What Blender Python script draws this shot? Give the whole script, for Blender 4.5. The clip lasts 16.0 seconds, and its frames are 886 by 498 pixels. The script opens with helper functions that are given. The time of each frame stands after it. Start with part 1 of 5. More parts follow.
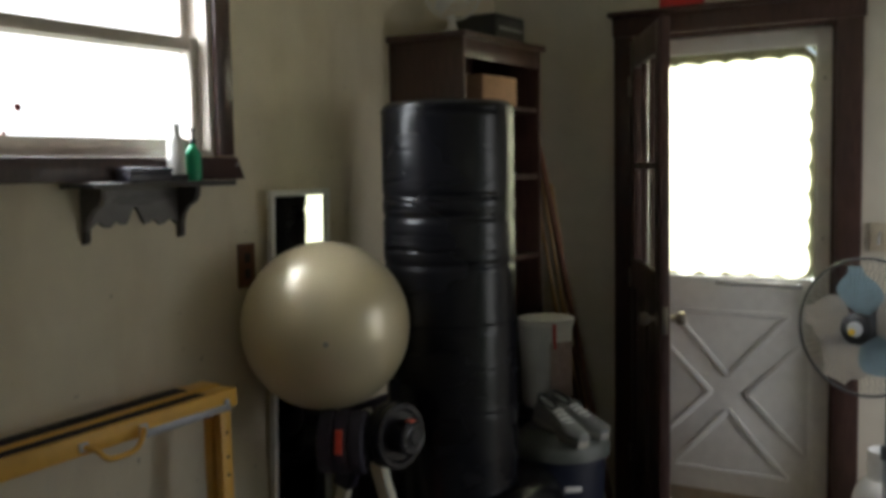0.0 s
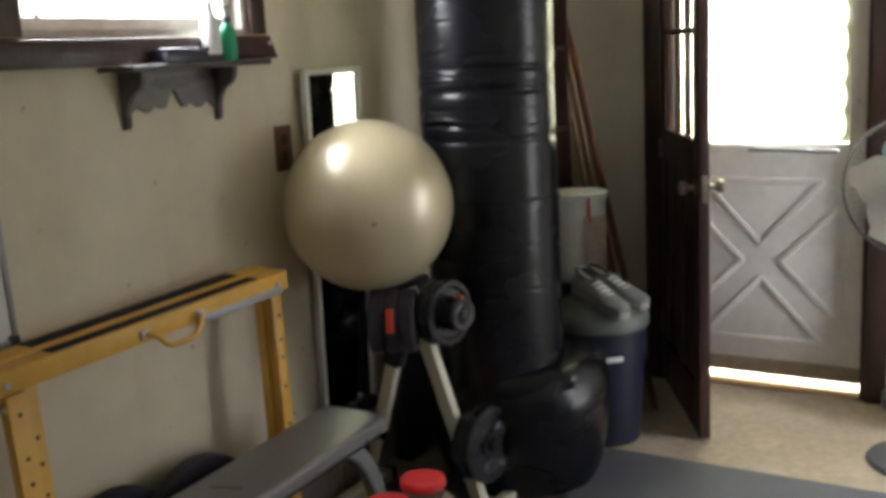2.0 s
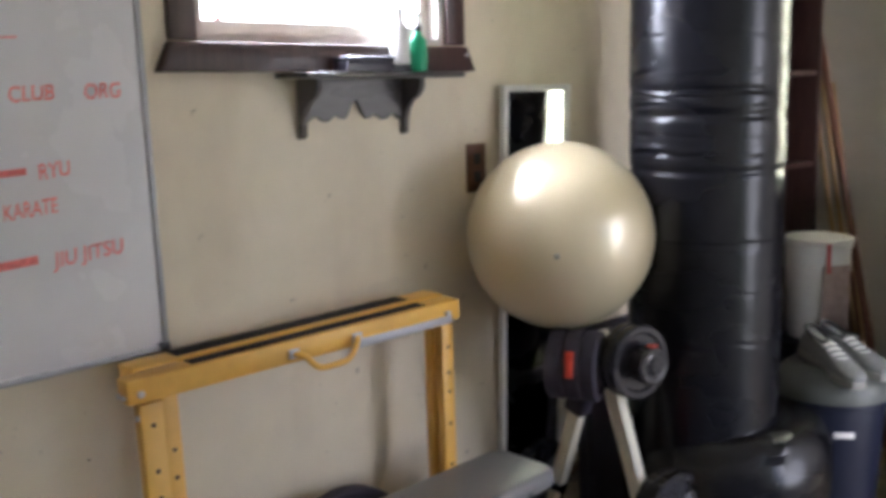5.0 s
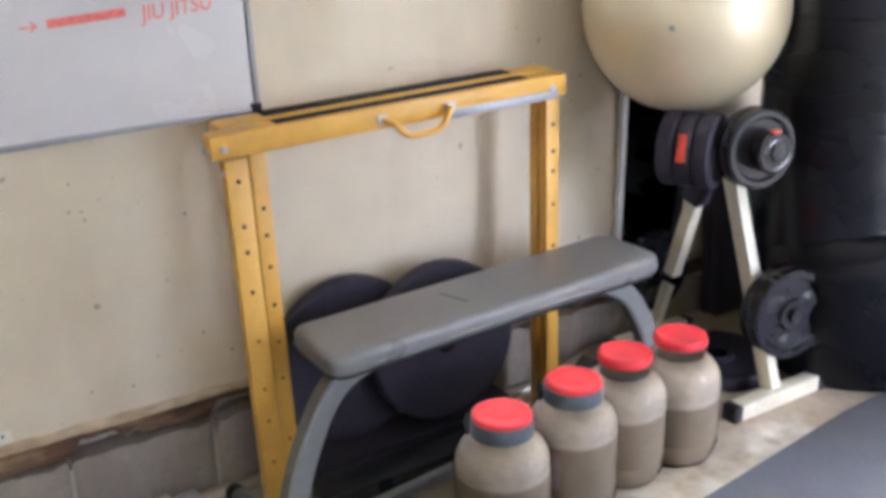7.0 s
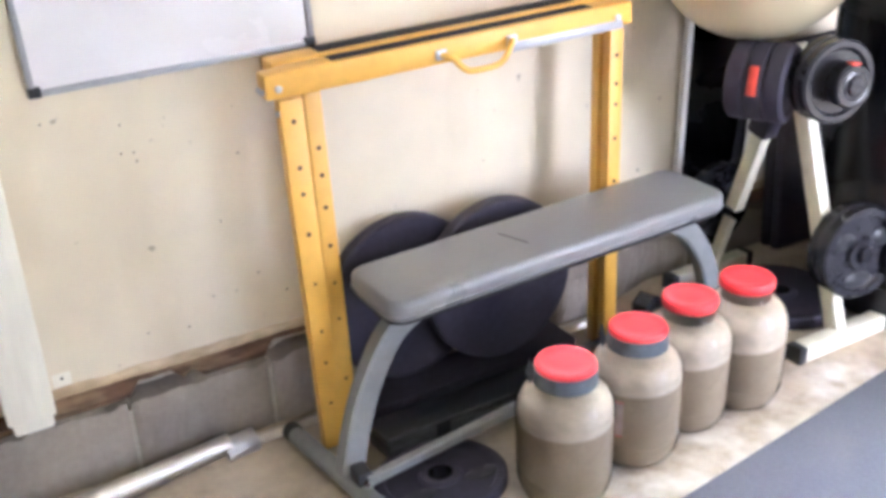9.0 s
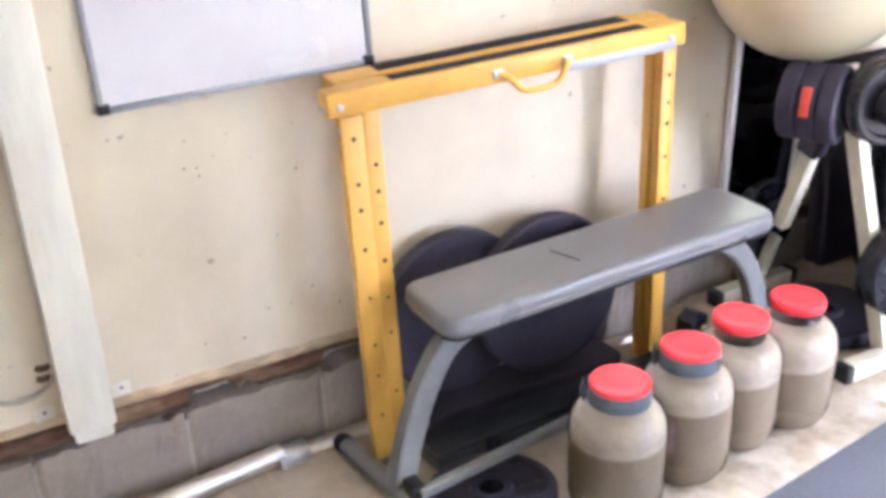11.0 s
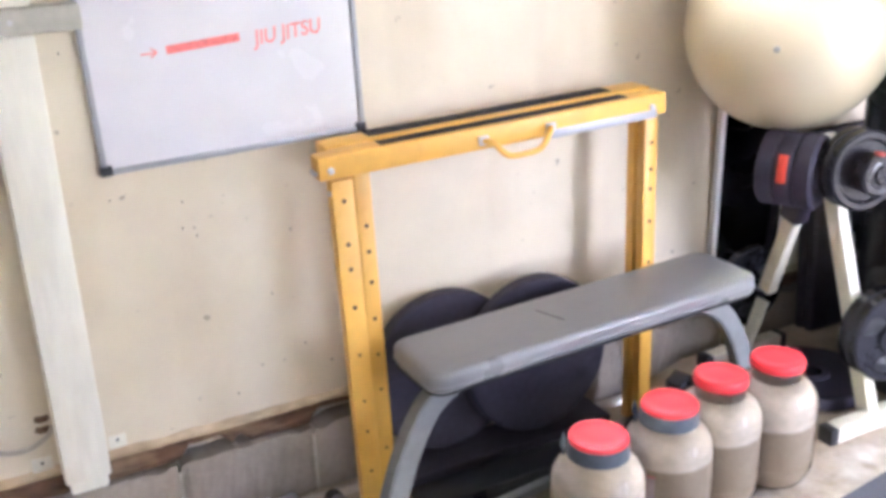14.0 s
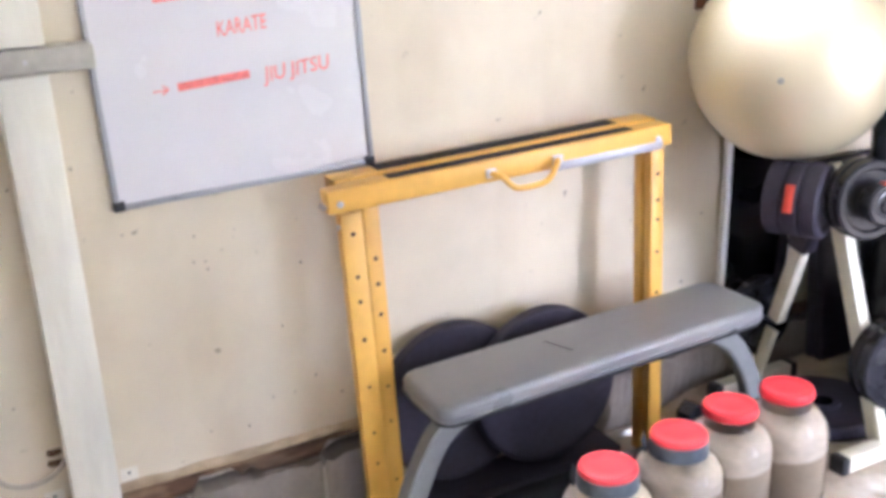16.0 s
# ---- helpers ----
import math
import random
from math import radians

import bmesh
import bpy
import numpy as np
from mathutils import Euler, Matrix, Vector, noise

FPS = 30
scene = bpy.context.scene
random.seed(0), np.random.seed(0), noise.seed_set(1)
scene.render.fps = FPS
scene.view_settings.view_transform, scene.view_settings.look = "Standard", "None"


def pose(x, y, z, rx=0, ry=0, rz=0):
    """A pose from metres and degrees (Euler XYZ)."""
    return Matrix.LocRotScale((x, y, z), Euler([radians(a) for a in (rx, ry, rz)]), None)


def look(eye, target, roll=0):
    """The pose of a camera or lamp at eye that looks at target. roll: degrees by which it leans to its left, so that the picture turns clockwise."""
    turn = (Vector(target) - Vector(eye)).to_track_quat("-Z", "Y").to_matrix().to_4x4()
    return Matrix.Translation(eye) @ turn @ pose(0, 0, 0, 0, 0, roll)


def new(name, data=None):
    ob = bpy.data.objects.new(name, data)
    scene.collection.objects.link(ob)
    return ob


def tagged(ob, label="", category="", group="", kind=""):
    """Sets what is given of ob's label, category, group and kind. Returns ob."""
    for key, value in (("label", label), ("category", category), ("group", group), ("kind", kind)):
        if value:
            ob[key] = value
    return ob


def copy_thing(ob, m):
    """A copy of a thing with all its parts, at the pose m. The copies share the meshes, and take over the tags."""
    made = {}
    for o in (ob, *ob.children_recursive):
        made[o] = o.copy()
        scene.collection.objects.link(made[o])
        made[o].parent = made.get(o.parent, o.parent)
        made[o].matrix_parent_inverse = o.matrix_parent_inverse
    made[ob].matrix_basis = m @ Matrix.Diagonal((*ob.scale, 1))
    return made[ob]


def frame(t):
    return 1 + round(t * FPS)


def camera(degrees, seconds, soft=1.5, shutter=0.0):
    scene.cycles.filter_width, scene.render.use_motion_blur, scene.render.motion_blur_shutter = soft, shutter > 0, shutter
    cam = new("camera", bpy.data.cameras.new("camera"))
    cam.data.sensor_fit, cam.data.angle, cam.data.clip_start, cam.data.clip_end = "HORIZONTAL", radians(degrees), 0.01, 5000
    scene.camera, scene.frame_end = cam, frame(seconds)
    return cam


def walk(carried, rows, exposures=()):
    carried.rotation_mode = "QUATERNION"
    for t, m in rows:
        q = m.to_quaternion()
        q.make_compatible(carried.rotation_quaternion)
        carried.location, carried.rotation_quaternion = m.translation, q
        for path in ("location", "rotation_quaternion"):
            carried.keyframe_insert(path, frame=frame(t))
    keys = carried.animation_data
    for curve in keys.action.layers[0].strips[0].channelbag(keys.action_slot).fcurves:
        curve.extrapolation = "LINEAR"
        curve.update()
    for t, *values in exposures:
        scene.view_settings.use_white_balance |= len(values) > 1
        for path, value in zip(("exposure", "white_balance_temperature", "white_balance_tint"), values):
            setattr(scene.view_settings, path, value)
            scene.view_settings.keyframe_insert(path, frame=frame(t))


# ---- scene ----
cam = camera(48.0, 16.0, soft=4.0, shutter=0.4)
EXPOSURES = ((0, -0.9, 6250, 9), (1.0, -0.35, 6250, 10), (2.5, 0.38, 6250, 13), (3.5, 0.6, 6100, 16), (5.0, 0.94, 5750, 20), (7.3, 2.06, 5500, 21), (9.0, 2.66, 5480, 22), (12.5, 2.7, 5430, 25), (16.0, 2.44, 5450, 25))
PATH = [
    (0, (2.466, 0.15, 1.636), (1.419, 1.847, 1.479), -1.0),
    (0.5, (2.453, 0.149, 1.629), (1.413, 1.837, 1.357), -0.6),
    (1, (2.384, 0.138, 1.613), (1.388, 1.843, 1.292), -1.6),
    (1.5, (2.322, 0.113, 1.605), (1.311, 1.808, 1.278), -2.7),
    (2, (2.285, 0.093, 1.604), (1.263, 1.769, 1.219), -3.1),
    (2.5, (2.262, 0.086, 1.608), (1.328, 1.801, 1.176), -2.8),
    (3, (2.267, 0.111, 1.582), (1.33, 1.833, 1.189), -3.9),
    (3.5, (2.35, 0.231, 1.596), (1.274, 1.887, 1.281), -3.7),
    (4, (2.446, 0.356, 1.634), (1.224, 1.91, 1.33), -1.7),
    (4.5, (2.426, 0.416, 1.595), (1.112, 1.886, 1.263), -1.9),
    (5, (2.299, 0.472, 1.562), (0.864, 1.829, 1.247), -1.2),
    (5.2, (2.24, 0.505, 1.607), (0.772, 1.807, 1.22), -1.3),
    (7.3, (2.417, 0.771, 1.422), (0.815, 1.716, 0.687), -2.1),
    (7.5, (2.4, 0.805, 1.465), (0.81, 1.719, 0.668), -2.3),
    (8, (2.383, 0.808, 1.473), (0.809, 1.695, 0.615), -2.2),
    (8.5, (2.329, 0.764, 1.473), (0.763, 1.671, 0.622), -2.4),
    (9, (2.287, 0.711, 1.491), (0.71, 1.606, 0.646), -2.4),
    (9.5, (2.302, 0.711, 1.479), (0.708, 1.584, 0.643), -2.3),
    (9.7, (2.313, 0.708, 1.489), (0.71, 1.562, 0.651), -2.5),
    (11.8, (2.231, 0.603, 1.548), (0.635, 1.469, 0.71), -1.9),
    (12, (2.244, 0.602, 1.543), (0.645, 1.474, 0.716), -2.1),
    (12.5, (2.228, 0.571, 1.547), (0.652, 1.502, 0.742), -1.9),
    (13, (2.23, 0.56, 1.554), (0.678, 1.56, 0.784), -1.7),
    (13.5, (2.287, 0.59, 1.536), (0.685, 1.549, 0.819), -2.3),
    (14, (2.387, 0.657, 1.538), (0.721, 1.514, 0.838), -2.2),
    (14.5, (2.44, 0.689, 1.509), (0.743, 1.504, 0.834), -1.6),
    (15, (2.478, 0.717, 1.497), (0.744, 1.465, 0.838), -1.9),
    (15.5, (2.47, 0.728, 1.518), (0.736, 1.456, 0.837), -1.9),
    (16, (2.407, 0.657, 1.551), (0.714, 1.504, 0.908), -2.8),
]
walk(cam, [(t, look(eye, target, roll)) for t, eye, target, roll in PATH], exposures=EXPOSURES)

# ---- world and light ----
world = bpy.data.worlds.new("sky")
scene.world = world
world.use_nodes = True
wn = world.node_tree
sky = wn.nodes.new("ShaderNodeTexSky")
sky.sky_type, sky.sun_disc = "NISHITA", False
sky.sun_elevation, sky.sun_rotation = radians(50), radians(20)
wn.links.new(sky.outputs[0], wn.nodes["Background"].inputs[0])
wn.nodes["Background"].inputs[1].default_value = 0.15
sun = new("sun", bpy.data.lights.new("sun", "SUN"))
sun.data.energy, sun.data.angle, sun.data.color = 4.5, radians(0.6), (1.0, 0.95, 0.86)
sun.matrix_world = look((2.6, 9.0, 10.5), (1.3, 4.9, 0.1))


def daylight(name, eye, target, w, h, power, color=(1.0, 0.97, 0.93)):
    """An area lamp for light that falls in through an opening."""
    lamp = new(name, bpy.data.lights.new(name, "AREA"))
    lamp.data.shape, lamp.data.size, lamp.data.size_y = "RECTANGLE", w, h
    lamp.data.energy, lamp.data.color = power, color
    lamp.matrix_world = look(eye, target)
    return lamp


daylight("window_daylight", (-1.0, 2.6, 2.95), (0.0, 2.55, 2.15), 4.2, 3.0, 1700, (0.95, 0.98, 1.0))
daylight("door_daylight", (1.22, 5.75, 3.30), (1.22, 4.8, 1.6), 1.6, 1.2, 1500, (1.0, 0.99, 0.9))
# unseen side lamp, added to brighten the door, fan and floor there
daylight("added_side_fill", (3.66, 4.0, 1.15), (1.5, 4.55, 0.35), 0.9, 1.9, 20, (1.0, 0.97, 0.95)).data.spread = radians(108)


# ---- materials ----
def mat(name, color, rough=0.6, metal=0.0, scale=20.0, vary=0.12, bump=0.15, stain=0.0, stain_color=(0.1, 0.07, 0.05), stain_scale=2.0, spec=0.5, coat=0.0, stretch=(1, 1, 1), per_object=0.0, streak=0.0, speck=0.0, rvar=0.1):
    m = bpy.data.materials.new(name)
    m.use_nodes = True
    nt = m.node_tree
    b = nt.nodes["Principled BSDF"]
    b.inputs["Metallic"].default_value = metal
    b.inputs["Specular IOR Level"].default_value = spec
    b.inputs["Coat Weight"].default_value = coat
    tc = nt.nodes.new("ShaderNodeTexCoord")
    mp = nt.nodes.new("ShaderNodeMapping")
    mp.inputs["Scale"].default_value = stretch
    nt.links.new(tc.outputs["Object"], mp.inputs[0])
    n1 = nt.nodes.new("ShaderNodeTexNoise")
    n1.inputs["Scale"].default_value, n1.inputs["Detail"].default_value = scale, 6
    n2 = nt.nodes.new("ShaderNodeTexNoise")
    n2.inputs["Scale"].default_value, n2.inputs["Detail"].default_value = stain_scale, 5
    nt.links.new(mp.outputs[0], n1.inputs["Vector"])
    nt.links.new(mp.outputs[0], n2.inputs["Vector"])
    r1 = nt.nodes.new("ShaderNodeMapRange")
    r1.inputs[1].default_value, r1.inputs[2].default_value = 0.25, 0.75
    r1.inputs[3].default_value, r1.inputs[4].default_value = 1 - vary, 1 + vary
    nt.links.new(n1.outputs[0], r1.inputs[0])
    mul = nt.nodes.new("ShaderNodeVectorMath")
    mul.operation = "SCALE"
    mul.inputs[0].default_value = color
    nt.links.new(r1.outputs[0], mul.inputs["Scale"])
    last = mul.outputs[0]
    if per_object:
        oi = nt.nodes.new("ShaderNodeObjectInfo")
        r0 = nt.nodes.new("ShaderNodeMapRange")
        r0.inputs[3].default_value, r0.inputs[4].default_value = 1 - per_object, 1 + per_object
        nt.links.new(oi.outputs["Random"], r0.inputs[0])
        m0 = nt.nodes.new("ShaderNodeVectorMath")
        m0.operation = "SCALE"
        nt.links.new(last, m0.inputs[0])
        nt.links.new(r0.outputs[0], m0.inputs["Scale"])
        last = m0.outputs[0]
    if stain:
        r2 = nt.nodes.new("ShaderNodeMapRange")
        r2.inputs[1].default_value, r2.inputs[2].default_value = 0.5, 0.72
        r2.inputs[3].default_value, r2.inputs[4].default_value = 0.0, stain
        nt.links.new(n2.outputs[0], r2.inputs[0])
        mix = nt.nodes.new("ShaderNodeMix")
        mix.data_type = "RGBA"
        nt.links.new(r2.outputs[0], mix.inputs["Factor"])
        nt.links.new(last, mix.inputs["A"])
        mix.inputs["B"].default_value = (*stain_color, 1)
        last = mix.outputs["Result"]
    for amount, scl, size, lo, hi, col in ((streak, (1, 2.4, 0.9), 1.7, 0.52, 0.74, (0.42, 0.32, 0.2)), (speck, (1, 1, 1), 24.0, 0.70, 0.74, (0.1, 0.07, 0.05))):
        if not amount:
            continue
        mq = nt.nodes.new("ShaderNodeMapping")
        mq.inputs["Scale"].default_value = scl
        nq = nt.nodes.new("ShaderNodeTexNoise")
        nq.inputs["Scale"].default_value, nq.inputs["Detail"].default_value = size, 3
        rq = nt.nodes.new("ShaderNodeMapRange")
        rq.inputs[1].default_value, rq.inputs[2].default_value, rq.inputs[3].default_value, rq.inputs[4].default_value = lo, hi, 0.0, amount
        xq = nt.nodes.new("ShaderNodeMix")
        xq.data_type = "RGBA"
        nt.links.new(tc.outputs["Object"], mq.inputs[0])
        nt.links.new(mq.outputs[0], nq.inputs["Vector"])
        nt.links.new(nq.outputs[0], rq.inputs[0])
        nt.links.new(rq.outputs[0], xq.inputs["Factor"])
        nt.links.new(last, xq.inputs["A"])
        xq.inputs["B"].default_value = (*col, 1)
        last = xq.outputs["Result"]
    nt.links.new(last, b.inputs["Base Color"])
    r3 = nt.nodes.new("ShaderNodeMapRange")
    r3.inputs[3].default_value, r3.inputs[4].default_value = max(0.02, rough - rvar), min(1, rough + rvar)
    nt.links.new(n2.outputs[0], r3.inputs[0])
    nt.links.new(r3.outputs[0], b.inputs["Roughness"])
    if bump:
        bp = nt.nodes.new("ShaderNodeBump")
        bp.inputs["Strength"].default_value, bp.inputs["Distance"].default_value = bump, 0.004
        nt.links.new(n1.outputs[0], bp.inputs["Height"])
        nt.links.new(bp.outputs[0], b.inputs["Normal"])
    return m


CREAM = mat("cream_wall_paint", (0.69, 0.61, 0.46), 0.5, scale=9, vary=0.04, bump=0.12, stain=0.42, stain_color=(0.5, 0.42, 0.29), stain_scale=1.4, streak=0.32, speck=0.5)
CREAM_FAR = mat("cream_end_wall_paint", (0.66, 0.62, 0.535), 0.6, scale=9, vary=0.05, bump=0.12, stain=0.25, stain_color=(0.45, 0.39, 0.3), stain_scale=1.2)
CEILING = mat("ceiling_paint", (0.62, 0.58, 0.5), 0.8, scale=12, vary=0.06, bump=0.1)
CONCRETE = mat("concrete_floor", (0.40, 0.33, 0.245), 0.55, scale=28, vary=0.18, bump=0.25, stain=0.55, stain_color=(0.60, 0.52, 0.41), stain_scale=4.2)


def spill(m, x0, x1, y0, y1, color):
    """A patchy spill of pale powder on one stretch of the floor."""
    nt = m.node_tree
    b = nt.nodes["Principled BSDF"]
    under = b.inputs["Base Color"].links[0].from_socket
    tc, sep, nz = nt.nodes.new("ShaderNodeTexCoord"), nt.nodes.new("ShaderNodeSeparateXYZ"), nt.nodes.new("ShaderNodeTexNoise")
    nz.inputs["Scale"].default_value, nz.inputs["Detail"].default_value = 13.0, 7
    nt.links.new(tc.outputs["Object"], sep.inputs[0])
    nt.links.new(tc.outputs["Object"], nz.inputs["Vector"])
    out = nt.nodes.new("ShaderNodeMapRange")
    out.inputs[1].default_value, out.inputs[2].default_value, out.inputs[4].default_value = 0.34, 0.72, 0.85
    nt.links.new(nz.outputs[0], out.inputs[0])
    last = out.outputs[0]
    for axis, lo, hi in ((0, x0, x1), (1, y0, y1)):
        for edge, far in ((lo, lo + 0.08), (hi, hi - 0.05)):
            r = nt.nodes.new("ShaderNodeMapRange")
            r.inputs[1].default_value, r.inputs[2].default_value = edge, far
            nt.links.new(sep.outputs[axis], r.inputs[0])
            mu = nt.nodes.new("ShaderNodeMath")
            mu.operation = "MULTIPLY"
            nt.links.new(last, mu.inputs[0])
            nt.links.new(r.outputs[0], mu.inputs[1])
            last = mu.outputs[0]
    mix = nt.nodes.new("ShaderNodeMix")
    mix.data_type = "RGBA"
    nt.links.new(last, mix.inputs["Factor"])
    nt.links.new(under, mix.inputs["A"])
    mix.inputs["B"].default_value = (*color, 1)
    nt.links.new(mix.outputs["Result"], b.inputs["Base Color"])


spill(CONCRETE, 0.70, 1.02, 1.85, 2.95, (0.78, 0.76, 0.71))
BLOCK = mat("cinder_block", (0.29, 0.25, 0.205), 0.9, scale=55, vary=0.1, bump=0.35, stain=0.4, stain_color=(0.19, 0.15, 0.12), stain_scale=5, per_object=0.1)
MORTAR = mat("mortar", (0.42, 0.37, 0.3), 0.95, scale=90, vary=0.2, bump=0.5)
TORNEDGE = mat("torn_tan_board", (0.5, 0.4, 0.26), 0.9, scale=40, vary=0.3, bump=0.6, stain=0.6, stain_color=(0.26, 0.17, 0.1), stain_scale=9, stretch=(1, 0.4, 1))
ROT = mat("rotten_sill_wood", (0.11, 0.06, 0.035), 0.95, scale=34, vary=0.6, bump=1.0, stain=0.75, stain_color=(0.36, 0.26, 0.15), stain_scale=13, stretch=(1, 0.4, 1.6))
DARKWOOD = mat("dark_stained_wood", (0.05, 0.022, 0.018), 0.4, scale=14, vary=0.35, bump=0.2, stretch=(6, 6, 0.7), coat=0.2)
TRIMWOOD = mat("dark_brown_trim", (0.055, 0.026, 0.022), 0.42, scale=16, vary=0.3, bump=0.2, stretch=(5, 5, 0.8), coat=0.15)
GREYWOOD = mat("grey_painted_wood", (0.09, 0.082, 0.078), 0.3, scale=18, vary=0.2, bump=0.08, stretch=(4, 1, 4), coat=0.3)
WHITEDOOR = mat("white_painted_door", (0.8, 0.8, 0.79), 0.5, scale=20, vary=0.06, bump=0.1, stain=0.25, stain_color=(0.42, 0.4, 0.36), stain_scale=3)
SASH = mat("pale_sash_paint", (0.5, 0.45, 0.4), 0.55, scale=20, vary=0.1, bump=0.15, stain=0.4, stain_color=(0.25, 0.18, 0.14), stain_scale=6)
YELLOW = mat("yellow_enamel", (0.74, 0.42, 0.07), 0.38, scale=30, vary=0.06, bump=0.05, stain=0.35, stain_color=(0.55, 0.27, 0.05), stain_scale=7)
GRIP = mat("grip_tape", (0.018, 0.015, 0.02), 0.85, scale=300, vary=0.5, bump=0.4)
STEEL = mat("zinc_steel", (0.55, 0.55, 0.56), 0.5, metal=1.0, scale=40, vary=0.1, bump=0.05)
CHROME = mat("chrome", (0.75, 0.75, 0.75), 0.12, metal=1.0, scale=40, vary=0.04, bump=0.0)
GALV = mat("galvanised_pipe_metal", (0.6, 0.57, 0.52), 0.45, metal=1.0, scale=25, vary=0.12, bump=0.1, stain=0.3, stain_color=(0.4, 0.34, 0.27), stain_scale=7)
BENCHGREY = mat("grey_frame_paint", (0.2, 0.205, 0.2), 0.45, scale=40, vary=0.08, bump=0.05)
VINYL_GREY = mat("grey_vinyl", (0.19, 0.19, 0.195), 0.3, scale=180, vary=0.08, bump=0.1, stain=0.25, stain_color=(0.24, 0.235, 0.23), stain_scale=4)
BLACKVINYL = mat("black_vinyl", (0.006, 0.006, 0.008), 0.27, scale=11, vary=0.2, bump=0.16, stretch=(1, 1, 1.8), spec=0.3, rvar=0.05)
RUBBER = mat("black_rubber", (0.028, 0.023, 0.038), 0.65, scale=60, vary=0.25, bump=0.1, stain=0.3, stain_color=(0.03, 0.027, 0.035), stain_scale=5)
IRON = mat("black_enamelled_iron", (0.02, 0.019, 0.023), 0.2, scale=60, vary=0.2, bump=0.1)
MATGREY = mat("grey_rubber_mat", (0.11, 0.115, 0.14), 0.7, scale=120, vary=0.15, bump=0.2, stain=0.3, stain_color=(0.2, 0.19, 0.19), stain_scale=5)
BALL = mat("pearl_ball_vinyl", (0.64, 0.55, 0.35), 0.34, metal=0.2, scale=3, vary=0.05, bump=0.0, spec=0.9, coat=1.0, rvar=0.04)
BALL.node_tree.nodes["Principled BSDF"].inputs["Coat Roughness"].default_value = 0.26
WHITEENAMEL = mat("cream_white_enamel", (0.66, 0.63, 0.5), 0.35, scale=40, vary=0.06, bump=0.05, stain=0.3, stain_color=(0.4, 0.33, 0.2), stain_scale=9)
WHITEPLASTIC = mat("white_plastic", (0.72, 0.71, 0.68), 0.4, scale=40, vary=0.04, bump=0.03)
BOARD = mat("whiteboard_enamel", (0.66, 0.64, 0.66), 0.25, scale=8, vary=0.03, bump=0.0, stain=0.15, stain_color=(0.52, 0.5, 0.52), stain_scale=3)
ALU = mat("dull_aluminium", (0.36, 0.36, 0.38), 0.45, metal=0.6, scale=60, vary=0.06, bump=0.03)
BLACKPLASTIC = mat("black_plastic", (0.015, 0.015, 0.017), 0.4, scale=60, vary=0.1, bump=0.05)
INK = mat("red_marker_ink", (0.78, 0.2, 0.18), 0.6, scale=80, vary=0.25, bump=0.0)
REDLID = mat("red_plastic_lid", (0.75, 0.045, 0.05), 0.4, scale=60, vary=0.06, bump=0.05)
REDPAINT = mat("red_paint", (0.5, 0.03, 0.03), 0.5, scale=60, vary=0.1, bump=0.05)
DUST = mat("dusty_inner_film", (0.66, 0.575, 0.46), 0.9, scale=40, vary=0.05, bump=0.05)
dust_holes = DUST.node_tree
dh_noise, dh_ramp = dust_holes.nodes.new("ShaderNodeTexNoise"), dust_holes.nodes.new("ShaderNodeMapRange")
dh_noise.inputs["Scale"].default_value = 5.0
dh_ramp.inputs["From Min"].default_value, dh_ramp.inputs["From Max"].default_value = 0.30, 0.62
dh_ramp.inputs["To Min"].default_value, dh_ramp.inputs["To Max"].default_value = 0.86, 0.72
dust_holes.links.new(dh_noise.outputs[0], dh_ramp.inputs[0])
dust_holes.links.new(dh_ramp.outputs[0], dust_holes.nodes["Principled BSDF"].inputs["Alpha"])
SAND = mat("brown_sand", (0.33, 0.265, 0.185), 0.95, scale=400, vary=0.3, bump=0.3, stain=0.3, stain_color=(0.38, 0.31, 0.22), stain_scale=10)
SILVERTAPE = mat("grey_duct_tape", (0.13, 0.15, 0.17), 0.4, metal=0.3, scale=60, vary=0.2, bump=0.4)
POSTPAINT = mat("chipped_cream_post_paint", (0.76, 0.73, 0.63), 0.55, scale=18, vary=0.04, bump=0.2, stain=0.3, stain_color=(0.48, 0.42, 0.32), stain_scale=5, stretch=(3, 3, 0.6))
OUTLETBROWN = mat("brown_wood_plate", (0.14, 0.06, 0.03), 0.45, scale=20, vary=0.2, bump=0.1)
STICKBROWN = mat("varnished_stick_wood", (0.13, 0.05, 0.028), 0.45, scale=20, vary=0.2, bump=0.1, stretch=(6, 6, 0.6))
PALESTICK = mat("pale_stick_wood", (0.42, 0.27, 0.12), 0.5, scale=20, vary=0.2, bump=0.1, stretch=(6, 6, 0.6))
BINGREEN = mat("grey_green_plastic", (0.10, 0.108, 0.095), 0.5, scale=40, vary=0.1, bump=0.1)
BINNAVY = mat("navy_plastic", (0.009, 0.012, 0.028), 0.45, scale=40, vary=0.1, bump=0.1)
SHOEGREY = mat("grey_sneaker_fabric", (0.22, 0.225, 0.22), 0.8, scale=120, vary=0.2, bump=0.3)
GLASS = bpy.data.materials.new("window_glass")
GLASS.use_nodes = True
gn = GLASS.node_tree
g_clear, g_gloss, g_mix = gn.nodes.new("ShaderNodeBsdfTransparent"), gn.nodes.new("ShaderNodeBsdfGlossy"), gn.nodes.new("ShaderNodeMixShader")
g_gloss.inputs["Roughness"].default_value = 0.01
g_mix.inputs[0].default_value = 0.07
gn.links.new(g_clear.outputs[0], g_mix.inputs[1])
gn.links.new(g_gloss.outputs[0], g_mix.inputs[2])
gn.links.new(g_mix.outputs[0], gn.nodes["Material Output"].inputs[0])
